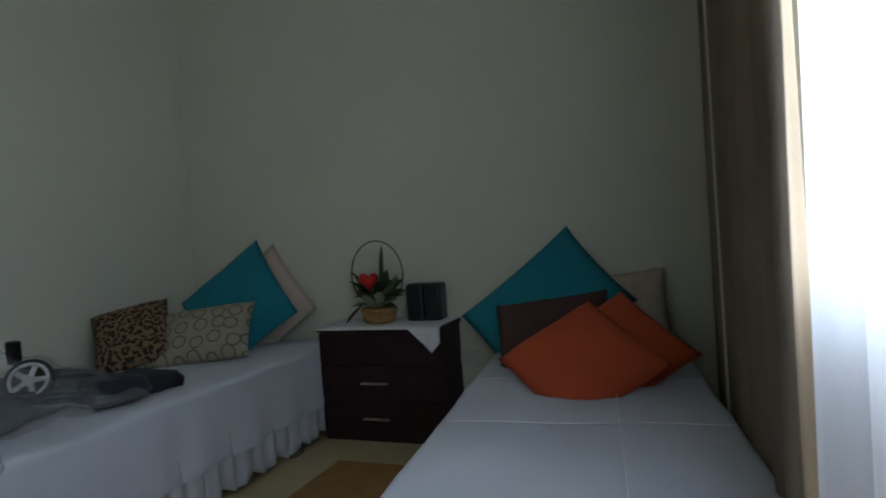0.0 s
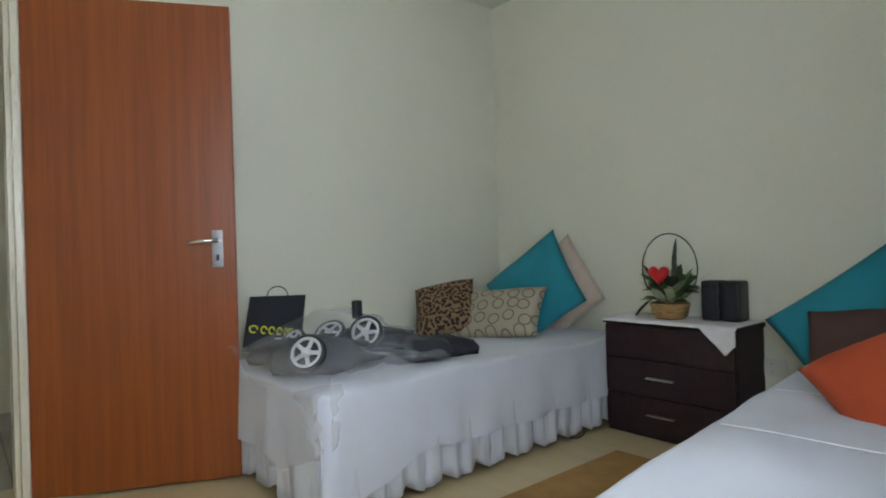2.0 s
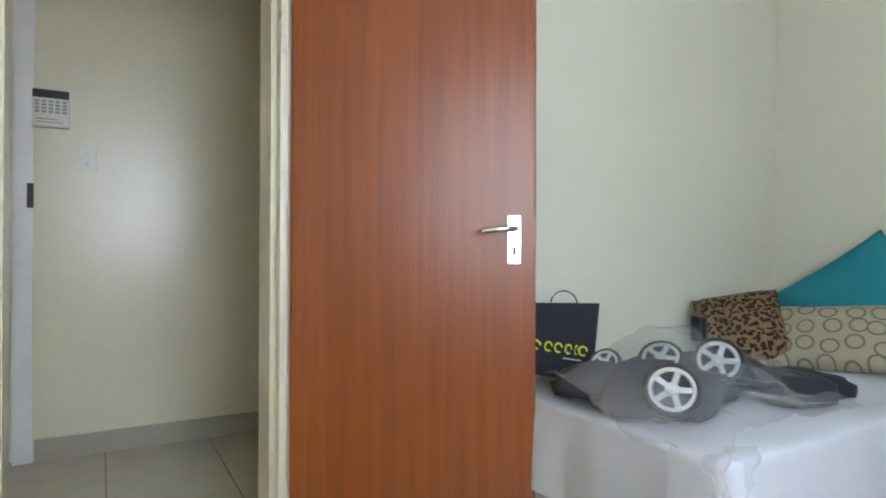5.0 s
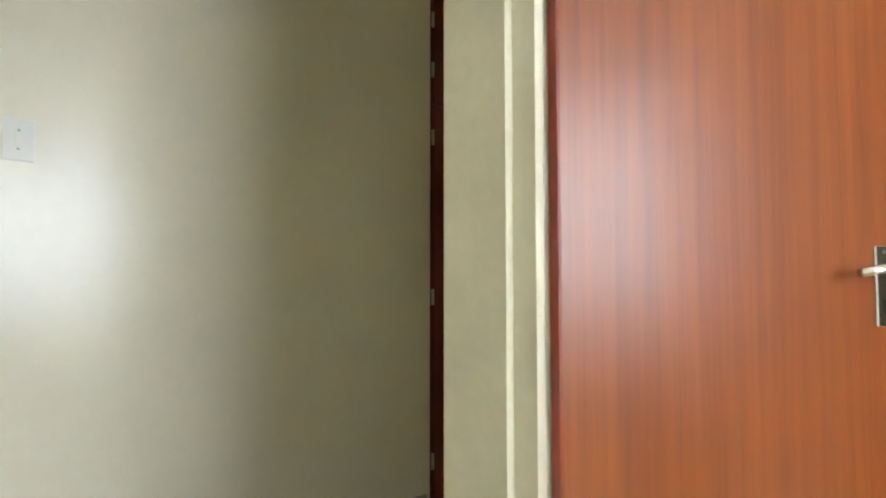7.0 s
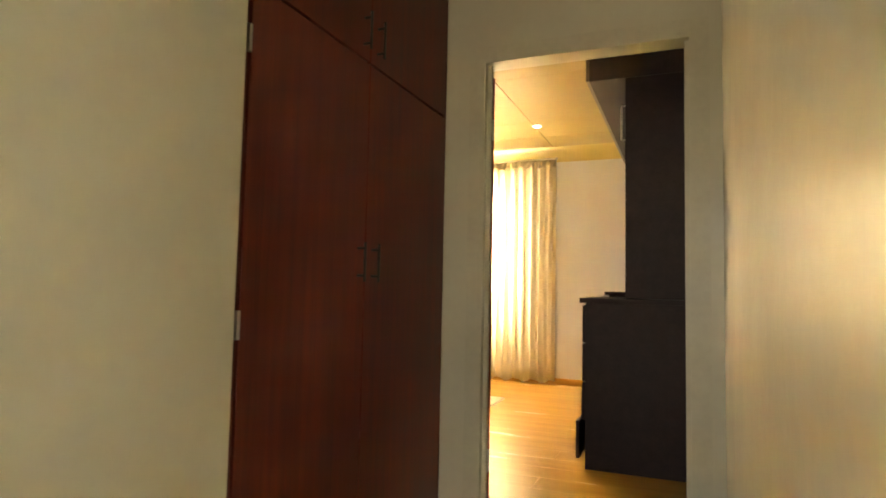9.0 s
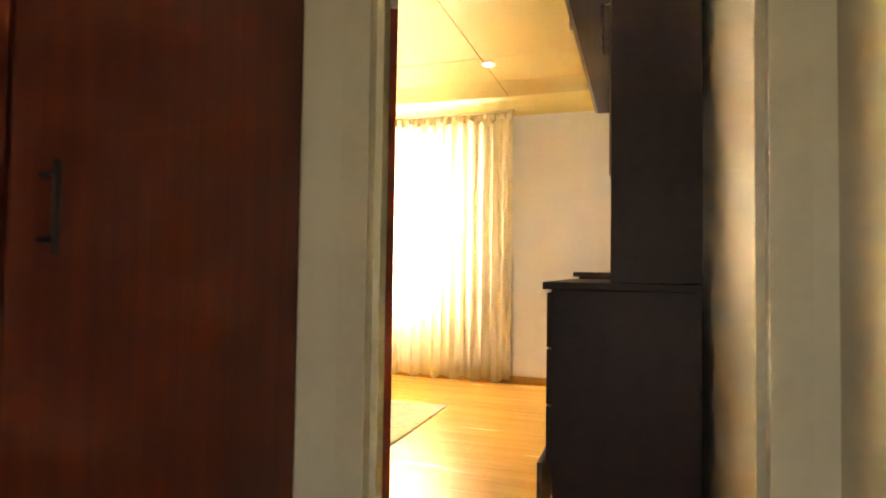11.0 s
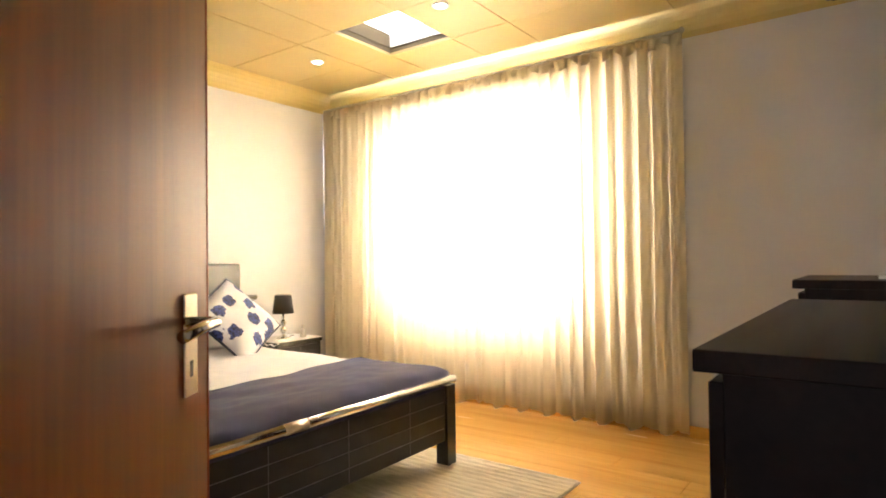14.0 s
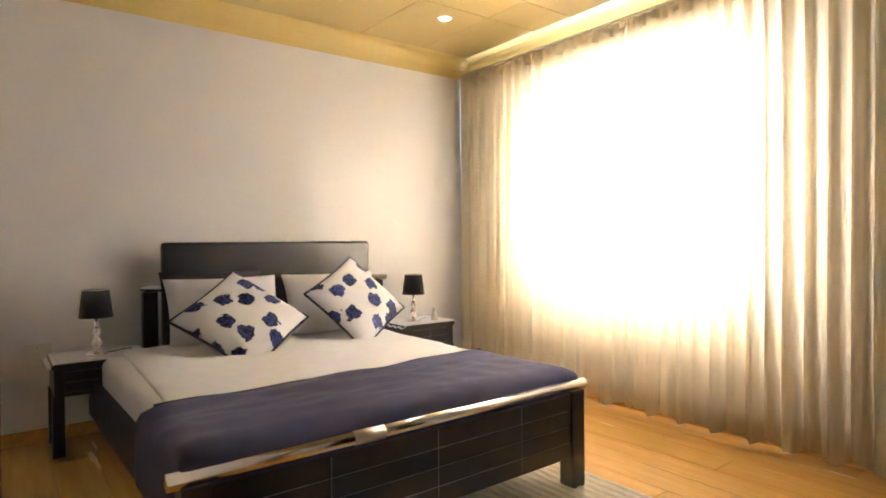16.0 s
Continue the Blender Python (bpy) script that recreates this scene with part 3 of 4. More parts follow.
# ---- twin bedroom ----
def drape(w, l, z0, z1, seed, corner=0.0, cuts=30, wave=0.014):
    """Bed cover: flat top and hanging sides with soft folds and an uneven hem."""
    bm = bmesh.new()
    bmesh.ops.create_cube(bm, size=1)
    bmesh.ops.delete(bm, geom=[f for f in bm.faces if f.normal.z < -0.5], context="FACES")
    bmesh.ops.bevel(bm, geom=[e for e in bm.edges if len(e.link_faces) == 2], offset=0.045, segments=3, affect="EDGES", profile=0.5)
    bmesh.ops.scale(bm, vec=(w, l, z1 - z0), verts=bm.verts[:])
    bmesh.ops.translate(bm, vec=(w / 2, l / 2, (z0 + z1) / 2), verts=bm.verts[:])
    bmesh.ops.subdivide_edges(bm, edges=[e for e in bm.edges if e.calc_length() > 0.12], cuts=cuts, use_grid_fill=True)
    for v in bm.verts:
        x, y, z = v.co
        d = max(0.0, (z1 - z) / (z1 - z0))
        top = 1 - min(1, d * 4)
        v.co.z += top * 0.012 * noise.noise((x * 4 + seed, y * 4, 0)) + top * 0.005 * noise.noise((x * 15, y * 9, seed))
        if d > 0.05:
            f = wave * d * (math.sin(24 * y + 3 * noise.noise((y * 3, seed, 0))) if (x < 0.03 or x > w - 0.03) else math.sin(24 * x + seed))
            v.co.x += f * (1 if x > w / 2 else -1) * (1 if min(x, w - x) < 0.05 else 0)
            v.co.y += f * (1 if y > l / 2 else -1) * (1 if min(y, l - y) < 0.05 else 0)
            near = max(0.0, 1 - math.hypot(x - w, y) / 0.4)
            v.co.z -= d * (corner * near + 0.02 * noise.noise((x * 5, y * 5, seed)))
    return bm

def single_bed(name, m, label, w=0.97, l=1.92, corner=0.15, seed=1, seams=False, h=0.475):
    b = thing(name, m, label, "bed", "single beds of the twin room")
    part("base", box(0.03, w - 0.03, 0.04, l, 0.06, 0.25, 0.01), VALANCE, b)
    part("mattress", box(0.015, w - 0.015, 0.015, l, 0.25, h - 0.025, 0.04, 3), SHEET, b, smooth=True)
    part("bedspread", drape(w, l, 0.17, h, seed, corner), SHEET, b, "white bedspread hanging over the side", True)
    for nm, mm, ln in (("valance", Matrix.Translation((w - 0.02, 0.0, 0)) @ pose(0, 0, 0, 0, 0, 90), l), ("valance", Matrix.Translation((0, 0.02, 0)), w)):
        v = thick(part(nm, pleats(ln, 0.03, 0.31, 0.016, ln * 11, seed, 6), VALANCE, b, "gathered white valance", True), 0.003)
        v.matrix_basis = mm
    for x in (0.1, w - 0.1):
        for y in (0.12, l - 0.12):
            leg = part("leg", lathe([(0.022, 0), (0.028, 0.06)], 12), IRON, b)
            leg.matrix_basis = Matrix.Translation((x, y, 0))
    if seams:
        for a in (0.63,):
            part("piping", tube([(w * a, 0.06 + k * 0.1, h + 0.007 + 0.004 * math.sin(k)) for k in range(18)], 0.0017, 5), STITCH, b, "raised white piping")
        for y in (0.75, 1.25):
            part("piping", tube([(0.04 + k * 0.07, y + 0.008 * math.sin(k), h + 0.007) for k in range(12)], 0.0017, 5), STITCH, b)
    return b
single_bed("single_bed", pose(0.14, -1.53, 0, 0, 0, 0.5), "white single bed along the wall with gathered valance", corner=0.17, seed=1)
single_bed("single_bed", pose(2.215, -1.62, 0, 0, 0, 6), "white single bed by the window with piped bedspread", w=0.82, l=1.98, seed=4, seams=True, h=0.455)

def lean(x, y, z, yaw, tilt, rot):
    return pose(x, y, z, 90 - tilt, 0, yaw) @ pose(0, 0, 0, 0, 0, rot)
pillow("pillow", lean(0.62, 0.34, 0.69, 0, 14, 40), 0.50, 0.50, 0.1, PINK, "pale frilled pillow leaning in the corner", 2)
pillow("cushion", lean(0.54, 0.21, 0.69, 0, 24, 40), 0.58, 0.58, 0.15, TEAL, "teal cotton cushion leaning on the wall", 3)
pillow("cushion", lean(0.33, -0.30, 0.62, 30, 40, 14), 0.36, 0.36, 0.15, LEOPARD, "leopard print cushion on the bed", 5)
pillow("cushion", lean(0.62, -0.16, 0.60, 14, 40, 6), 0.52, 0.32, 0.13, RINGS, "beige cushion printed with brown rings", 6)
pillow("pillow", lean(2.52, 0.34, 0.58, 0, 10, 4), 0.56, 0.4, 0.1, LACE, "pale lace pillow standing against the wall", 7)
pillow("cushion", lean(2.26, 0.24, 0.64, 0, 20, 40), 0.66, 0.48, 0.15, TEAL, "teal cotton cushion leaning on the wall", 8)
pillow("cushion", lean(2.34, -0.02, 0.56, 0, 35, 8), 0.48, 0.36, 0.13, BROWN, "dark brown cotton cushion behind orange ones", 9)
pillow("cushion", lean(2.61, -0.27, 0.55, 4, 48, 40), 0.40, 0.40, 0.13, ORANGE, "burnt orange cotton cushion", 10)
pillow("cushion", lean(2.50, -0.42, 0.54, -2, 52, 44), 0.42, 0.42, 0.14, ORANGE, "burnt orange cotton cushion lying in front", 11)

ns = thing("nightstand", pose(1.095, 0.14, 0) @ Matrix.Diagonal((1.02, 1, 1.02, 1)), "black-brown two drawer nightstand with metal handles", "nightstand")
part("body", box(0, 0.66, 0.018, 0.29, 0.0, 0.545, 0.003), BLACKWOOD, ns)
part("top", box(-0.008, 0.668, 0.0, 0.295, 0.545, 0.565, 0.003), BLACKWOOD, ns)
for z0, z1 in ((0.03, 0.2), (0.205, 0.375), (0.38, 0.538)):
    dr = part("drawer", box(0.006, 0.654, 0.0, 0.018, z0, z1, 0.002), BLACKWOOD, ns)
    if z0 < 0.3:
        part("handle", box(0.235, 0.375, -0.02, 0.0, z1 - 0.085, z1 - 0.077, 0.002), STEEL, dr, "slim steel handle")
cl = thing("table_cloth", pose(1.095, 0.14, 0.577) @ Matrix.Diagonal((1.02, 1, 1, 1)), "white lace cloth hanging over a corner", "cloth")
def cloth_f(a, b):
    x, y = a * 0.67 - 0.005, b * 0.31 - 0.012
    z = 0.003 + 0.0015 * noise.noise((x * 20, y * 20, 1))
    if y < 0.004:
        z -= 0.012
    return (x, y, z)
thick(part("cloth", grid(32, 18, cloth_f), DOILY, cl, smooth=True), 0.002)
def corner_f(a, b):
    return (0.50 + 0.165 * a, -0.014 - 0.004 * math.sin(9 * a), 0.0 - b * 0.125 * max(0.06, 1 - abs(a - 0.72) / 0.72))
thick(part("hanging_corner", grid(16, 8, corner_f), DOILY, cl, smooth=True), 0.002)

# flower basket
fb = thing("flower_basket", pose(1.385, 0.285, 0.582) @ Matrix.Scale(1.28, 4), "wicker basket of leaves with a red heart", "plant")
part("basket", lathe([(0.052, 0), (0.06, 0.008), (0.066, 0.035), (0.071, 0.055), (0.074, 0.058), (0.071, 0.062), (0.06, 0.055)], 28), WICKER, fb, smooth=True)
for k in range(4):
    part("rim_band", tube([((0.0615 + 0.003 * k) * math.cos(a), (0.0615 + 0.003 * k) * math.sin(a), 0.012 + 0.013 * k + 0.003 * math.sin(8 * a + k * 3)) for a in (2 * math.pi * i / 40 for i in range(41))], 0.004, 5), WICKER, fb)
part("hoop", tube([(0.115 * math.cos(a), 0.0, 0.195 + 0.135 * math.sin(a)) for a in (math.pi * (-0.22 + 1.44 * i / 30) for i in range(31))], 0.0028, 6), IRON, fb, "thin dark hoop handle")
def leaf(length, width):
    def f(a, b):
        w = width * math.sin(math.pi * min(1, a * 0.97 + 0.03)) ** 0.8
        return ((b - 0.5) * w, a * length, 0.22 * length * a * (1 - a) + 0.1 * abs(b - 0.5) * w)
    return grid(7, 4, f)
random.seed(4)
for k in range(72):
    az, el = random.uniform(0, 360), random.uniform(-5, 75)
    lf = part("leaf", leaf(random.uniform(0.055, 0.105), random.uniform(0.028, 0.05)), random.choice((LEAF, LEAF, LEAF_DARK, LEAF_PALE)), fb, smooth=True)
    rr = random.uniform(0.01, 0.05)
    lf.matrix_basis = pose(0, 0, random.uniform(0.06, 0.13), 0, 0, az) @ pose(0, rr, 0, el, random.uniform(-30, 30), 0)
for x, y, z, rx, rz, ln in ((0.02, 0.0, 0.12, 80, 10, 0.2), (-0.05, -0.03, 0.08, -38, 70, 0.17), (0.07, -0.01, 0.1, 40, -70, 0.12), (-0.06, 0.0, 0.13, 40, 60, 0.12)):
    s = part("spear_leaf", leaf(ln, 0.02), LEAF_DARK, fb, smooth=True)
    s.matrix_basis = pose(x, y, z, rx, 0, rz)
def heart_mesh():
    bm = bmesh.new()
    n = 40
    out = [(0.0026 * 16 * math.sin(t) ** 3, 0.0026 * (13 * math.cos(t) - 5 * math.cos(2 * t) - 2 * math.cos(3 * t) - math.cos(4 * t))) for t in (2 * math.pi * k / n for k in range(n))]
    for s in (-1, 1):
        c = bm.verts.new((0, 0.016 * s, 0.004))
        mid = [bm.verts.new((x * 0.65, 0.012 * s, z * 0.65)) for x, z in out]
        rim = [bm.verts.new((x, 0, z)) for x, z in out]
        for i in range(n):
            j = (i + 1) % n
            bm.faces.new((c, mid[i], mid[j]))
            bm.faces.new((mid[i], rim[i], rim[j], mid[j]))
    bmesh.ops.remove_doubles(bm, verts=bm.verts[:], dist=0.0003)
    bmesh.ops.recalc_face_normals(bm, faces=bm.faces[:])
    return bm
hm = part("heart", heart_mesh(), HEART, fb, "padded red heart", True)
hm.matrix_basis = pose(0.005, -0.085, 0.175, 0, 0, 6)

sp = thing("twin_speaker", pose(1.535, 0.30, 0.582) @ Matrix.Scale(1.15, 4), "pair of black plastic speaker boxes", "speaker")
for x in (0.0, 0.082):
    part("cabinet", box(x, x + 0.078, 0, 0.09, 0, 0.165, 0.012, 3), PLASTIC_BLACK, sp, smooth=True)
    part("grille", box(x + 0.01, x + 0.068, -0.003, 0.0, 0.015, 0.15, 0.002, 1), CLOTH_BLACK, sp)
rug1 = tagged(link("rug", box(1.33, 2.05, -1.6, -0.12, 0, 0.009, 0.003), RUG_BROWN), "brown rug lying between the two beds", "rug")
cb = tagged(link("power_cable", tube([(0.93 + 0.10 * math.cos(a) + 0.01 * a, -0.03 + 0.1 * math.sin(a * 0.9), 0.006 + 0.003 * math.sin(3 * a)) for a in (0.3 * k for k in range(26))], 0.003, 6), IRON, smooth=True), "thin dark cable coiled on the floor", "cable")

bag = thing("carrier_bag", pose(0.27, -1.32, 0.478, -6, 0, 55) @ pose(0, 0, 0.015, 0, 7, 0) @ Matrix.Scale(0.8, 4), "black paper carrier bag with yellow print", "bag")
bmb = box(-0.16, 0.16, -0.05, 0.05, 0, 0.34)
for v in bmb.verts:
    if v.co.z > 0.3:
        v.co.y *= 0.25
        v.co.z += 0.02 * (1 if v.co.x > 0 else -1)
part("body", bmb, CLOTH_BLACK, bag)
part("loop_handle", tube([(0.06 * math.cos(a), -0.012, 0.335 + 0.06 * math.sin(a)) for a in (math.pi * k / 14 for k in range(15))], 0.0035, 6), CLOTH_BLACK, bag)
yl = [(-0.11, 0.05), (-0.05, 0.035), (-0.005, 0.035), (0.04, 0.03), (0.075, 0.015), (0.105, 0.04)]
for x, w in yl:
    def ring_f(a, b, x=x, w=w):
        t = 2 * math.pi * a * 0.85
        r = (0.022 if b < 0.5 else 0.014)
        return (x + r * math.cos(t) * w / 0.04, -0.0475 - 0.001 + 0.11 * 0.0, 0.13 + r * math.sin(t) * 1.1)
    yy = part("yellow_mark", grid(14, 1, ring_f), YELLOW_PRINT, bag)
    yy.matrix_basis = pose(0, -0.006, 0, -6.3, 0, 0)
part("print_bar", box(0.02, 0.1, -0.0425, -0.042, 0.088, 0.094), WHEEL_GREY, bag)

# folded push-chair in clear wrapping
st = thing("folded_pushchair", pose(0.66, -1.22, 0.48), "folded black pushchair with grey wheels", "pushchair")
def lump(sx, sy, sz, seed, n=18):
    bm = bmesh.new()
    bmesh.ops.create_uvsphere(bm, u_segments=n, v_segments=n // 2, radius=1)
    for v in bm.verts:
        k = 1 + 0.22 * noise.noise(v.co * 1.8 + Vector((seed, 0, 0)))
        v.co = Vector((v.co.x * sx * k, v.co.y * sy * k, max(-sz * 0.6, v.co.z * sz * k)))
    return bm
for nm, x, y, z, s, sd in (("seat_cloth", 0.0, 0.1, 0.06, (0.17, 0.33, 0.08), 1), ("hood_cloth", 0.2, 0.34, 0.04, (0.15, 0.13, 0.06), 2), ("seat_cloth", 0.08, -0.1, 0.05, (0.17, 0.2, 0.075), 3), ("footrest", -0.12, -0.12, 0.05, (0.13, 0.2, 0.06), 4)):
    o = part(nm, lump(*s, sd), CLOTH_BLACK, st, smooth=True)
    o.matrix_basis = Matrix.Translation((x, y, z))
def wheel(x, y, z, rx, rz, r=0.065):
    w = part("wheel", lathe([(r * 0.55, -0.014), (r * 0.95, -0.016), (r, -0.01), (r, 0.01), (r * 0.95, 0.016), (r * 0.82, 0.016), (r * 0.8, 0.009), (r * 0.55, 0.008)], 28), PLASTIC_BLACK, st, "black rubber tyre", True)
    w.matrix_basis = pose(x, y, z, rx, 0, rz)
    part("rim", tube([(r * 0.74 * math.cos(a), r * 0.74 * math.sin(a), 0.012) for a in (2 * math.pi * k / 28 for k in range(29))], r * 0.09, 6), WHEEL_GREY, w, "grey plastic rim", True)
    part("hub", lathe([(r * 0.26, 0.0), (r * 0.26, 0.016), (r * 0.16, 0.02)], 16), WHEEL_GREY, w)
    for k in range(5):
        a = 2 * math.pi * k / 5
        sp_ = part("spoke", box(r * 0.2, r * 0.72, -r * 0.11, r * 0.11, 0.008, 0.014, 0.002, 1), WHEEL_GREY, w)
        sp_.matrix_basis = pose(0, 0, 0, 0, 0, math.degrees(a))
wheel(0.13, 0.10, 0.135, 62, 40, 0.075)
wheel(-0.0, 0.0, 0.13, 40, 30, 0.07)
wheel(0.22, -0.22, 0.10, 62, 40, 0.075)
wheel(-0.14, -0.1, 0.1, 50, 20, 0.055)
part("frame_tube", tube([(-0.2, -0.28, 0.04), (-0.05, 0.0, 0.13), (0.1, 0.3, 0.12), (0.12, 0.42, 0.06)], 0.012, 8), PLASTIC_BLACK, st, smooth=True)
part("frame_tube", tube([(0.0, -0.3, 0.04), (0.12, -0.05, 0.12), (0.22, 0.25, 0.06)], 0.012, 8), PLASTIC_BLACK, st, smooth=True)
part("grip", box(0.045, 0.085, 0.08, 0.115, 0.19, 0.27, 0.01, 3), PLASTIC_BLACK, st)

def wrap_f(a, b):
    y = -0.50 + a * 0.78
    s = b * 0.62
    base = 0.20 - 0.07 * abs(a - 0.55) * 2
    hump = math.exp(-((a - 0.6) / 0.35) ** 2)
    if s < 0.3:
        x, z = -0.02 + s, 0.045 + base * (1 - (s / 0.34) ** 2) * (0.5 + 0.5 * hump)
    else:
        q = s - 0.3
        x, z = 0.28 + min(q, 0.14) * 0.9, 0.045 + base * 0.2 * (1 - q / 0.32) * hump
        if q > 0.14:
            drop = (q - 0.14) * (1.3 if a < 0.3 else 0.25)
            z -= drop * (1.2 if a < 0.3 else 0)
            x += 0.02
    k = noise.noise((x * 9, y * 9, 0)) * 0.03 + noise.noise((x * 26, y * 26, 4)) * 0.012
    return (x + k * 0.5, y + k * 0.5, max(z + k, 0.012 if x < 0.33 else -0.35))
wr = thing("plastic_wrapping", pose(0.66, -1.17, 0.48, 0, 0, -3), "crumpled clear plastic bag hanging off the bed", "plastic bag")
part("sheet", grid(44, 40, wrap_f), WRAP, wr)
def tail_f(a, b):
    k = noise.noise((a * 5, b * 6, 2)) * 0.03
    return (0.455 + 0.012 * math.sin(a * 9) + k * 0.4, -0.40 + a * (0.17 - 0.1 * b) + 0.06 * b + k, 0.02 - b * 0.25)
part("hanging_end", grid(18, 20, tail_f), WRAP, wr, "plastic end hanging over the edge")
pouch = tagged(link("black_pouch", lump(0.15, 0.11, 0.055, 9), CLOTH_BLACK, smooth=True), "soft black cloth pouch lying on the bed", "pouch")
pouch.matrix_world = pose(0.82, -0.70, 0.505, 0, 0, 30)

# curtains of the twin room
cu1 = thing("curtain", pose(3.0, 0.38, 0, 0, 0, -90), "taupe brocade curtain gathered at the window's end", "curtain")
thick(part("cloth", pleats(1.78, 0.02, 2.5, 0.036, 9, 3, 16, 0.3, 150), TAUPE, cu1, smooth=True), 0.004)
hem = part("pale_hem", box(0.93, 0.955, -0.062, -0.056, 0.03, 2.49), TAUPE_HEM, cu1, "pale turned hem")
cu2 = thing("sheer_curtain", pose(3.02, -1.36, 0, 0, 0, -90), "white sheer curtain over the window", "curtain")
part("cloth", pleats(2.25, 0.02, 2.5, 0.035, 11, 8, 16, 0.5, 150), SHEER, cu2, smooth=True)
rail = thing("curtain_rail", pose(3.02, 0.3, 2.52), "white curtain rail above the window", "curtain rail")
part("rail", tube([(0, 0, 0), (0, -3.6, 0)], 0.012, 8), FRAME_WHITE, rail)
for y in (0, -1.2, -2.4, -3.6):
    part("bracket", box(-0.01, 0.08, y - 0.01, y + 0.01, -0.01, 0.01), FRAME_WHITE, rail)

# ---- main bedroom ----
BED = pose(-4.685, 1.18, 0, 0, 0, 1.4)
bed = thing("double_bed", BED, "black leatherette double bed with chrome rails", "bed")
L, W = 2.17, 1.70
part("headboard", box(0.0, 0.07, 0.45, 1.87, 0.45, 1.10, 0.025, 3), LEATHER, bed, "padded black leatherette headboard", True)
for y in (0.38, 1.94):
    part("head_post", box(0.02, 0.08, y - 0.04, y + 0.04, 0, 0.81, 0.004), LEATHER, bed)
part("head_rail", tube([(0.05, 0.33, 0.83), (0.05, 2.02, 0.83)], 0.022, 14), CHROME, bed, smooth=True)
part("footboard", box(L - 0.055, L - 0.012, 0.08, W - 0.08, 0.14, 0.425, 0.008), LEATHER, bed, "stitched black leatherette panel")
for z in (0.21, 0.28, 0.35):
    part("stitching", box(L - 0.0115, L - 0.0095, 0.1, W - 0.1, z, z + 0.0022), THREAD, bed)
for y in (0.45, 0.88, 1.31):
    part("stitching", box(L - 0.0115, L - 0.0097, y, y + 0.0022, 0.15, 0.42), THREAD, bed)
for y in (0.04, W - 0.04):
    part("foot_post", box(L - 0.075, L, y - 0.04, y + 0.04, 0, 0.435, 0.004), LEATHER, bed)
part("foot_rail", tube([(L - 0.036, -0.03, 0.452), (L - 0.036, W + 0.03, 0.452)], 0.025, 16), CHROME, bed, "chrome foot rail", True)
part("rail_joint", tube([(L - 0.036, 0.54, 0.452), (L - 0.036, 0.66, 0.452)], 0.0265, 16), STEEL, bed, smooth=True)
for y0 in (0.06, W - 0.09):
    part("side_rail", box(0.08, L - 0.06, y0, y0 + 0.03, 0.16, 0.36, 0.004), LEATHER, bed)
part("mattress", box(0.1, L - 0.09, 0.1, W - 0.1, 0.22, 0.485, 0.05, 3), PILLOW_W, bed, smooth=True)
q = thing("quilt", BED @ pose(0.1, 0.22, 0, 0, 0, -3.5), "white quilt spread over the double bed", "quilt")
part("cloth", drape(1.9, 1.57, 0.2, 0.505, 12, 0.0, 40, 0.012), QUILT, q, smooth=True)
th = thing("throw", BED @ pose(1.56, 0.02, -0.075) @ Matrix.Diagonal((1, 0.955, 1, 1)), "slate purple fleece throw across the bed's foot", "blanket")
def throw_f(a, b):
    y, z = 0, 0
    s = b * 2.32
    if s < 0.26:
        y, z = -0.012, 0.33 + s
    elif s < 2.02:
        y, z = s - 0.26, 0.595
    else:
        y, z = 1.76, 0.595 - (s - 2.02)
    x = a * 0.66
    rnd = min(1.0, min(abs(s - 0.26), abs(s - 2.02)) / 0.06)
    z -= 0.018 * (1 - rnd)
    if a > 0.72:
        e = (a - 0.72) / 0.28
        z = min(z, 0.595 - 0.13 * e ** 2.2)
        x = 0.66 * 0.72 + 0.66 * 0.28 * math.sin(e * math.pi / 2) * 0.62
    edge = 0.035 * math.sin(b * 5.5 + 0.4) + 0.02 * noise.noise((b * 6, 0, 2))
    wr_ = 0.014 * noise.noise((x * 7, y * 3.2, 3)) + 0.006 * noise.noise((x * 18, y * 9, 1))
    return (x + edge * (1 - a), y, z + wr_ * (1 if 0.26 < s < 2.02 else 0) + 0.004)
thick(part("cloth", grid(36, 80, throw_f), THROW, th, smooth=True), 0.012)

part("hem", tube([(0.0 + 0.035 * math.sin(b * 5.5 + 0.4) + 0.02 * noise.noise((b * 6, 0, 2)), b * 2.32 - 0.26, 0.603 + 0.014 * noise.noise((0, (b * 2.32 - 0.26) * 3.2, 3))) for b in (0.13 + 0.72 * k / 60 for k in range(61))], 0.006, 6), THROW, th, smooth=True)
pillow("pillow", lean(-4.60, 1.92, 0.74, 90, 14, 0), 0.62, 0.38, 0.12, PILLOW_D, "charcoal pillow behind white ones", 19)
pillow("pillow", lean(-4.51, 1.96, 0.69, 90, 22, 0), 0.68, 0.42, 0.15, PILLOW_W, "white pillow leaning on the headboard", 20)
pillow("pillow", lean(-4.51, 2.68, 0.69, 90, 22, 0), 0.68, 0.42, 0.15, PILLOW_W, "white pillow leaning on the headboard", 21)
pillow("pillow", lean(-4.60, 2.31, 0.70, 90, 14, 0), 0.4, 0.34, 0.1, PILLOW_D, "charcoal pillow between white ones", 22)
pillow("cushion", lean(-4.18, 1.95, 0.665, 86, 48, 42), 0.54, 0.54, 0.16, FLORAL, "white cushion with navy roses and dark piping", 23, PIPING)
pillow("cushion", lean(-4.20, 2.69, 0.715, 94, 36, -58), 0.5, 0.5, 0.15, FLORAL, "white cushion with navy roses and dark piping", 24, PIPING)

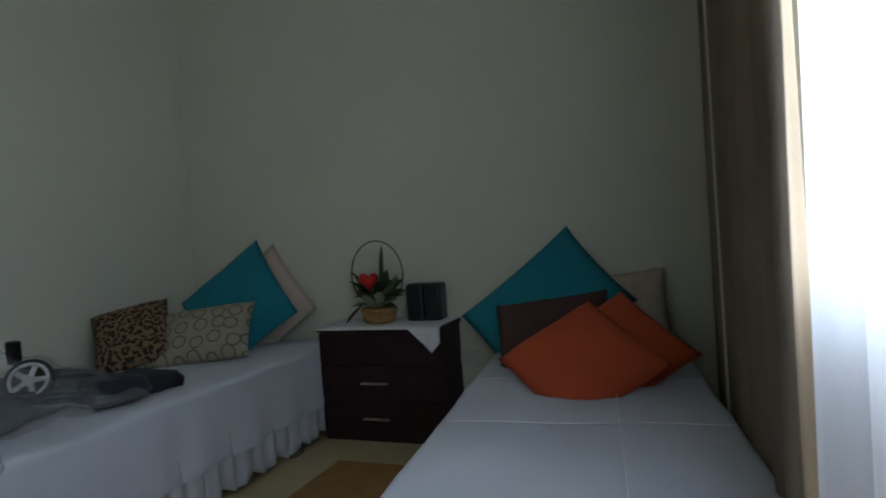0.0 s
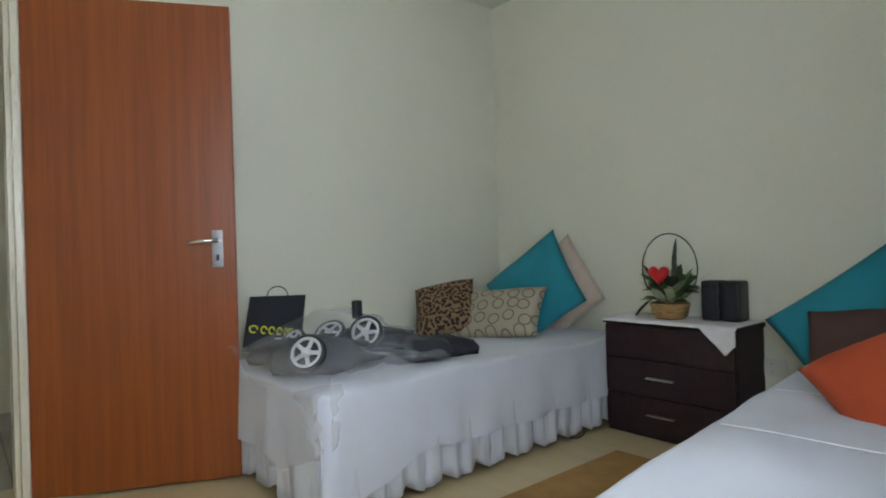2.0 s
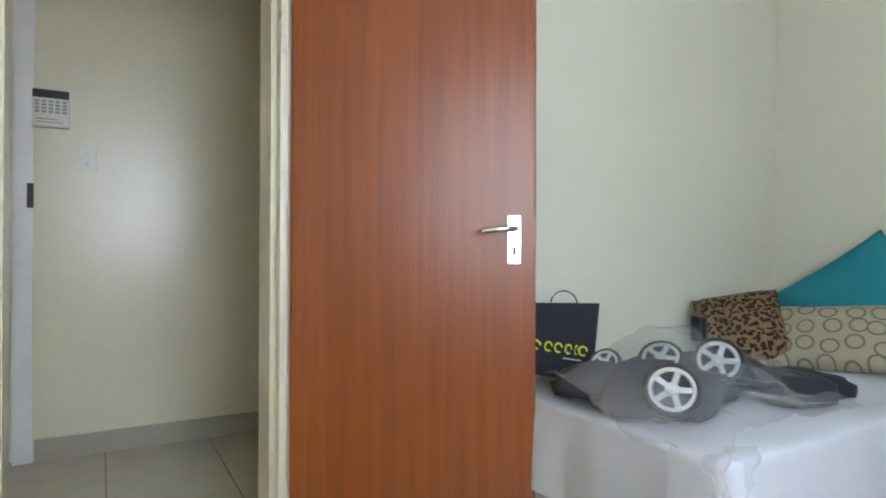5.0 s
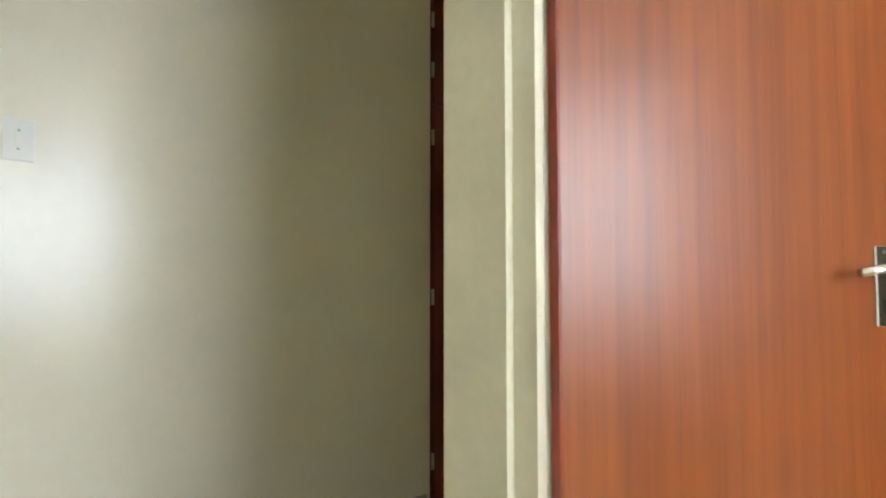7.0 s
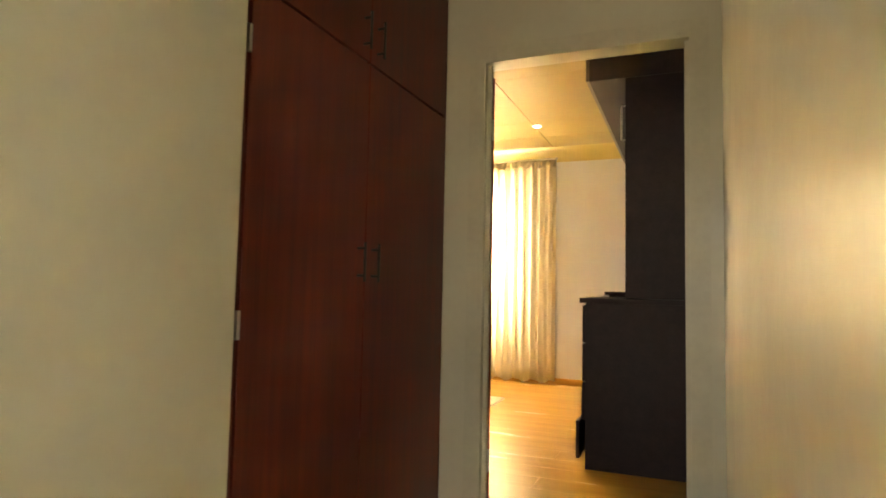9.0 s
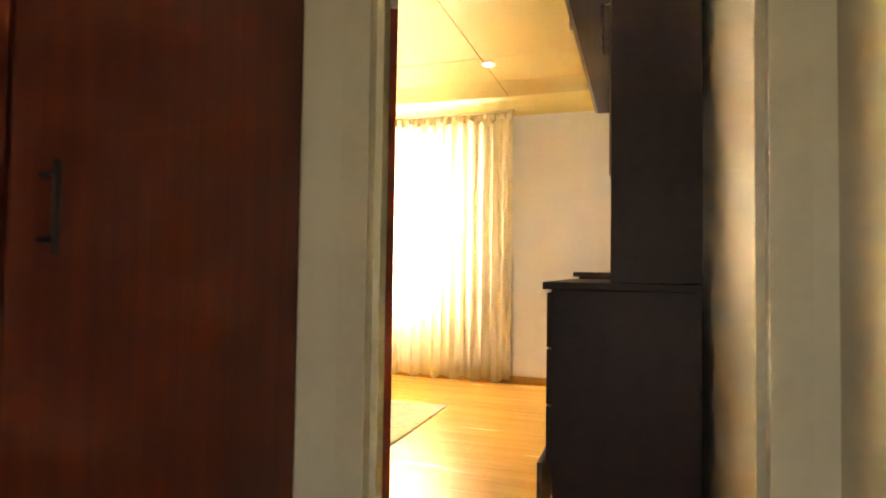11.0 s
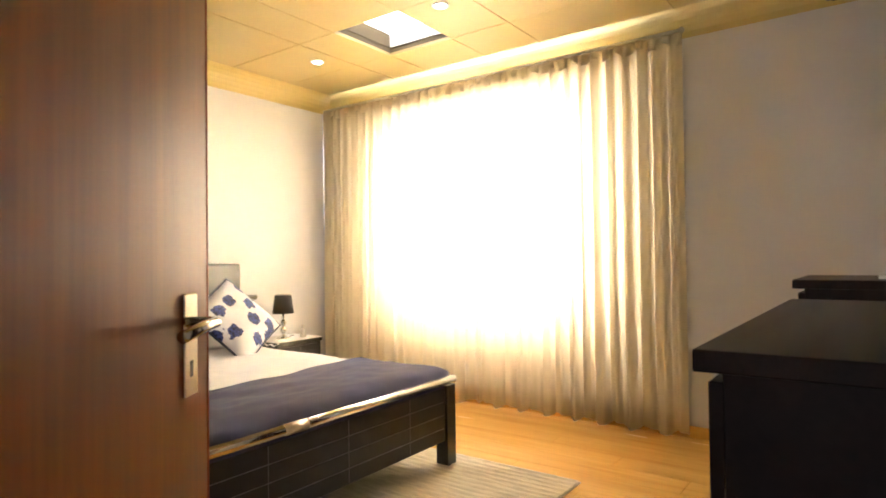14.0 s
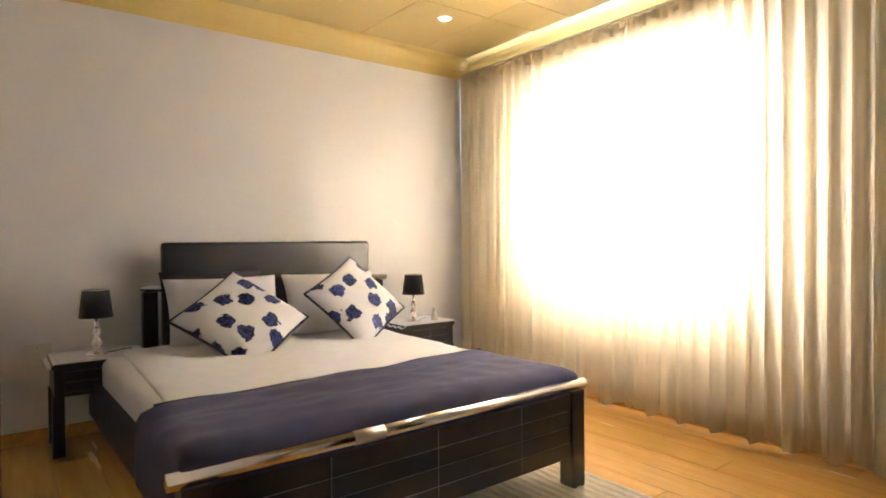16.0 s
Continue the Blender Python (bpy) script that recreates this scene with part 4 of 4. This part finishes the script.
def bedside(name, m, label):
    t = thing(name, m, label, "nightstand", "nightstands of the double bed")
    part("top", box(0, 0.36, 0, 0.46, 0.455, 0.48, 0.004), LEATHER, t)
    part("apron", box(0.012, 0.35, 0.012, 0.448, 0.31, 0.455), LEATHER, t)
    dr = part("drawer", box(0.35, 0.356, 0.055, 0.405, 0.325, 0.445, 0.002, 1), LEATHER, t, "stitched drawer front")
    part("stitching", boxes((0.3562, 0.3575, 0.065, 0.395, 0.384, 0.3858), (0.3562, 0.3575, 0.229, 0.2308, 0.33, 0.3838), (0.3562, 0.3575, 0.229, 0.2308, 0.386, 0.44), (0.3562, 0.3575, 0.065, 0.395, 0.437, 0.4388), (0.3562, 0.3575, 0.065, 0.395, 0.332, 0.3338)), THREAD, dr)
    for x in (0.03, 0.325):
        for y in (0.03, 0.43):
            part("leg", box(x - 0.027, x + 0.027, y - 0.027, y + 0.027, 0, 0.31, 0.003), LEATHER, t)
    return t
def runner(m):
    c = thing("table_cloth", m, "white cloth with scalloped edge on the nightstand", "cloth")
    def f(a, b):
        x, y = a * 0.37, b * 0.49 - 0.015
        z = 0.004 + 0.001 * noise.noise((x * 30, y * 30, 2))
        if y < 0 or y > 0.462:
            z -= 0.022 + 0.008 * math.sin(a * 30)
        return (x, y, z)
    thick(part("cloth", grid(26, 34, f), DOILY, c, smooth=True), 0.002)
def table_lamp(m):
    t = thing("table_lamp", m, "small lamp with black shade on chrome base", "lamp", "pair of bedside lamps")
    part("base", lathe([(0.055, 0), (0.055, 0.008), (0.04, 0.016), (0.018, 0.026), (0.012, 0.04), (0.024, 0.055), (0.03, 0.072), (0.022, 0.09), (0.011, 0.1), (0.02, 0.115), (0.026, 0.132), (0.018, 0.15), (0.009, 0.16), (0.016, 0.172), (0.008, 0.185), (0.006, 0.24)], 24), CHROME, t, smooth=True)
    sh = part("shade", lathe([(0.085, 0.205), (0.066, 0.355)], 32), SHADE, t, "tapered black fabric shade", True)
    part("shade_rim", tube([(0.067 * math.cos(a), 0.067 * math.sin(a), 0.356) for a in (2 * math.pi * k / 32 for k in range(33))], 0.002, 6), STEEL, sh)
    part("flex", tube([(0.0, 0.04, 0.006), (-0.03, 0.1, 0.005), (-0.08, 0.15, 0.005), (-0.1, 0.19, 0.0)], 0.003, 6), IRON, t)
for y, lb in ((1.06, "black leatherette nightstand with stitched drawer"), (3.20, "black leatherette nightstand beside the curtains")):
    bedside("nightstand", pose(-4.78, y, 0), lb)
    runner(pose(-4.78, y, 0.482))
table_lamp(pose(-4.58, 1.28, 0.488))
table_lamp(pose(-4.57, 3.38, 0.488))
fg = tagged(link("figurine", lathe([(0.026, 0), (0.028, 0.01), (0.02, 0.03), (0.022, 0.045), (0.015, 0.062), (0.008, 0.07), (0.014, 0.082), (0.013, 0.094), (0.004, 0.1)], 20), CERAMIC, smooth=True), "small white ceramic ornament on the nightstand", "ornament")
fg.matrix_world = pose(-4.52, 3.54, 0.487)

rug2 = thing("woven_rug", pose(-3.65, 1.50, 0), "pale ribbed woven rug under the bed's foot", "rug")
bmr = grid(10, 130, lambda a, b: (a * 1.75, b * 1.55, 0.008 + 0.004 * math.sin(b * 130 * math.pi * 0.5)))
part("weave", box(0, 1.75, 0, 1.55, 0, 0.006), RUG_PALE, rug2)
part("ribs", bmr, RUG_PALE, rug2, smooth=True)
part("fringe", boxes(*[(1.75, 1.766, 0.012 * k, 0.012 * k + 0.006, 0.001, 0.006) for k in range(129)]), RUG_PALE, rug2)

# curtains of the main bedroom
for x, ln, n, sd, lb in ((-4.79, 1.67, 11, 2, "cream pleated curtain with daylight behind"), (-3.12, 1.50, 10, 6, "cream pleated curtain with daylight behind")):
    c = thing("curtain", pose(x, 4.02, 0), lb, "curtain", "pair of cream curtains")
    thick(part("cloth", pleats(ln, 0.04, 2.46, 0.026, n * 1.5, sd, 18, 0.6, 220), CREAM_CURTAIN, c, smooth=True), 0.002)
    thick(part("heading_tape", pleats(ln, 2.41, 2.475, 0.02, n * 2, sd, 3, 0.1, 260), CREAM_CURTAIN, c, smooth=True), 0.003)
rl = thing("curtain_rail", pose(-4.77, 4.02, 2.485), "cream curtain rail under the cornice", "curtain rail")
part("rail", tube([(0, 0, 0), (3.14, 0, 0)], 0.012, 8), FRAME, rl)
for x in (0.05, 1.0, 2.0, 3.0):
    part("bracket", box(x - 0.01, x + 0.01, 0, 0.11, -0.008, 0.008), FRAME, rl)
part("end_cap", lathe([(0.01, 0), (0.02, 0.01), (0.02, 0.02), (0.01, 0.03)], 14), FRAME, rl).matrix_basis = pose(3.14, 0, 0, 0, 90, 0)

# black wall unit
def chest(name, m, w, l, h, n, label, open_low=False):
    """Chest of drawers, drawer fronts on its -x side."""
    c = thing(name, m, label, "chest of drawers")
    part("body", box(0.02, w, 0.012, l - 0.012, 0, h - 0.03, 0.002, 1), BLACKWOOD, c)
    part("top", box(-0.015, w, 0, l, h - 0.03, h, 0.003), BLACKWOOD, c)
    hh = (h - 0.09) / n
    for k in range(n):
        z = 0.05 + k * hh
        o = -0.035 if open_low and k == 0 else 0.0
        d = part("drawer", box(o, o + 0.02, 0.02, l - 0.02, z + 0.004, z + hh - 0.004, 0.002, 1), BLACKWOOD, c)
        part("handle", tube([(o, l * 0.3, z + hh * 0.6), (o - 0.03, l * 0.3, z + hh * 0.6), (o - 0.03, l * 0.7, z + hh * 0.6), (o, l * 0.7, z + hh * 0.6)], 0.006, 8), STEEL, d, "steel bar handle", True)
    return c
chest("chest_of_drawers", pose(-0.865, 1.105, 0), 0.572, 1.1, 0.99, 4, "black-brown chest of drawers with steel handles", True)
chest("chest_of_drawers", pose(-0.90, 2.58, 0), 0.63, 0.56, 1.03, 4, "black-brown chest of drawers by the window wall")
hu = thing("tall_cabinet", pose(-0.62, 1.107, 0.992), "tall black-brown cabinet standing on the chest", "cabinet")
part("side", box(0, 0.327, 0.0, 0.025, 0, 1.296, 0.002, 1), BLACKWOOD, hu)
part("side", box(0, 0.327, 0.52, 0.545, 0, 1.296, 0.002, 1), BLACKWOOD, hu)
part("back", box(0.307, 0.327, 0.025, 0.52, 0, 1.296), BLACKWOOD, hu)
for z in (0.0, 0.45, 0.9, 1.27):
    part("shelf", box(0.01, 0.307, 0.025, 0.52, z, z + 0.025), BLACKWOOD, hu)
part("door", box(-0.02, -0.002, 0.27, 0.545, 0.46, 1.29, 0.003), GREYBOARD, hu, "grey-brown door with bar handle")
part("door_handle", tube([(-0.02, 0.3, 1.0), (-0.05, 0.3, 1.0), (-0.05, 0.3, 1.22), (-0.02, 0.3, 1.22)], 0.006, 8), STEEL, hu, smooth=True)
up = thing("overhead_cupboard", pose(-0.85, 1.108, 2.29), "grey-brown overhead cupboard under the ceiling", "cupboard")
part("body", box(0.02, 0.557, 0, 2.45, 0, 0.325, 0.003), BLACKWOOD, up)
for k in range(2):
    d = part("door", box(0, 0.02, 0.003 + 1.225 * k, 1.222 + 1.225 * k, 0.003, 0.322, 0.003), GREYBOARD, up)
    part("handle", tube([(0, 0.9 + 1.125 * k, 0.07), (-0.03, 0.9 + 1.125 * k, 0.07), (-0.03, 0.9 + 1.125 * k, 0.2), (0, 0.9 + 1.125 * k, 0.2)], 0.006, 8), STEEL, d, smooth=True)
# stand-in for the upright cabinet door on this chest, shaped like a television
slab = thing("television", pose(-0.60, 2.50, 1.031), "flat grey slab on the chest, standing in for a cabinet door", "television")
part("case", box(0, 0.06, 0, 0.62, 0.08, 0.9, 0.006), PLASTIC_BLACK, slab)
part("front_panel", box(-0.003, 0.0, 0.02, 0.6, 0.11, 0.88), GREYBOARD, slab)
part("stand", boxes((-0.08, 0.14, 0.2, 0.42, 0.0, 0.012), (0.02, 0.05, 0.28, 0.34, 0.012, 0.08)), STEEL, slab)
dv = tagged(link("silver_player", box(-0.09, 0.09, -0.1, 0.1, 0, 0.05, 0.012, 3), STEEL, smooth=True), "small silver player on the cabinet shelf", "player")
dv.matrix_world = pose(-0.53, 1.36, 1.468)

# downlights
for x, y in ((-4.073, 3.32), (-2.743, 3.09), (-1.625, 3.13)):
    d = thing("downlight", pose(x, y, H2), "small round glowing ceiling downlight", "ceiling light", "downlights of the main bedroom")
    part("ring", lathe([(0.052, -0.004), (0.052, 0), (0.036, 0.0), (0.036, -0.004)], 24), FRAME_WHITE, d)
    part("bulb", lathe([(0.0345, -0.006), (0.03, -0.008)], 20), LAMP_GLOW, d)
    sl = lamp("downlight_beam", "SPOT", 7, look((x, y, H2 - 0.02), (x, y, 0)), (1, 0.82, 0.55))
    sl.data.spot_size, sl.data.spot_blend, sl.data.shadow_soft_size = radians(85), 0.8, 0.04

# ---- floor pieces ----
for i in range(3):
    for j in range(13):
        x0, y0 = -1.43 + 0.01 + 0.455 * i, -5.96 + 0.46 * j + 0.0
        x1, y1 = min(x0 + 0.45, -0.167), min(y0 + 0.455, -0.002)
        if x1 - x0 < 0.05 or y1 - y0 < 0.05:
            continue
        t = part("tile", box(x0, x1, y0, y1, -0.006, 0, 0.0015, 1), TILE, hall_floor)
row = 0
y = 0.08
while y < 4.12:
    x = -4.80 - 0.4 * (row % 3)
    while x < -0.27:
        a, b = max(x, -4.80), min(x + 1.25, -0.26)
        if b - a > 0.02:
            part("plank", box(a + 0.0006, b - 0.0006, y + 0.0006, min(y + 0.193, 4.13), -0.004, 0, 0.0008, 1), LAMINATE, main_floor)
        x += 1.25
    y += 0.1935
    row += 1
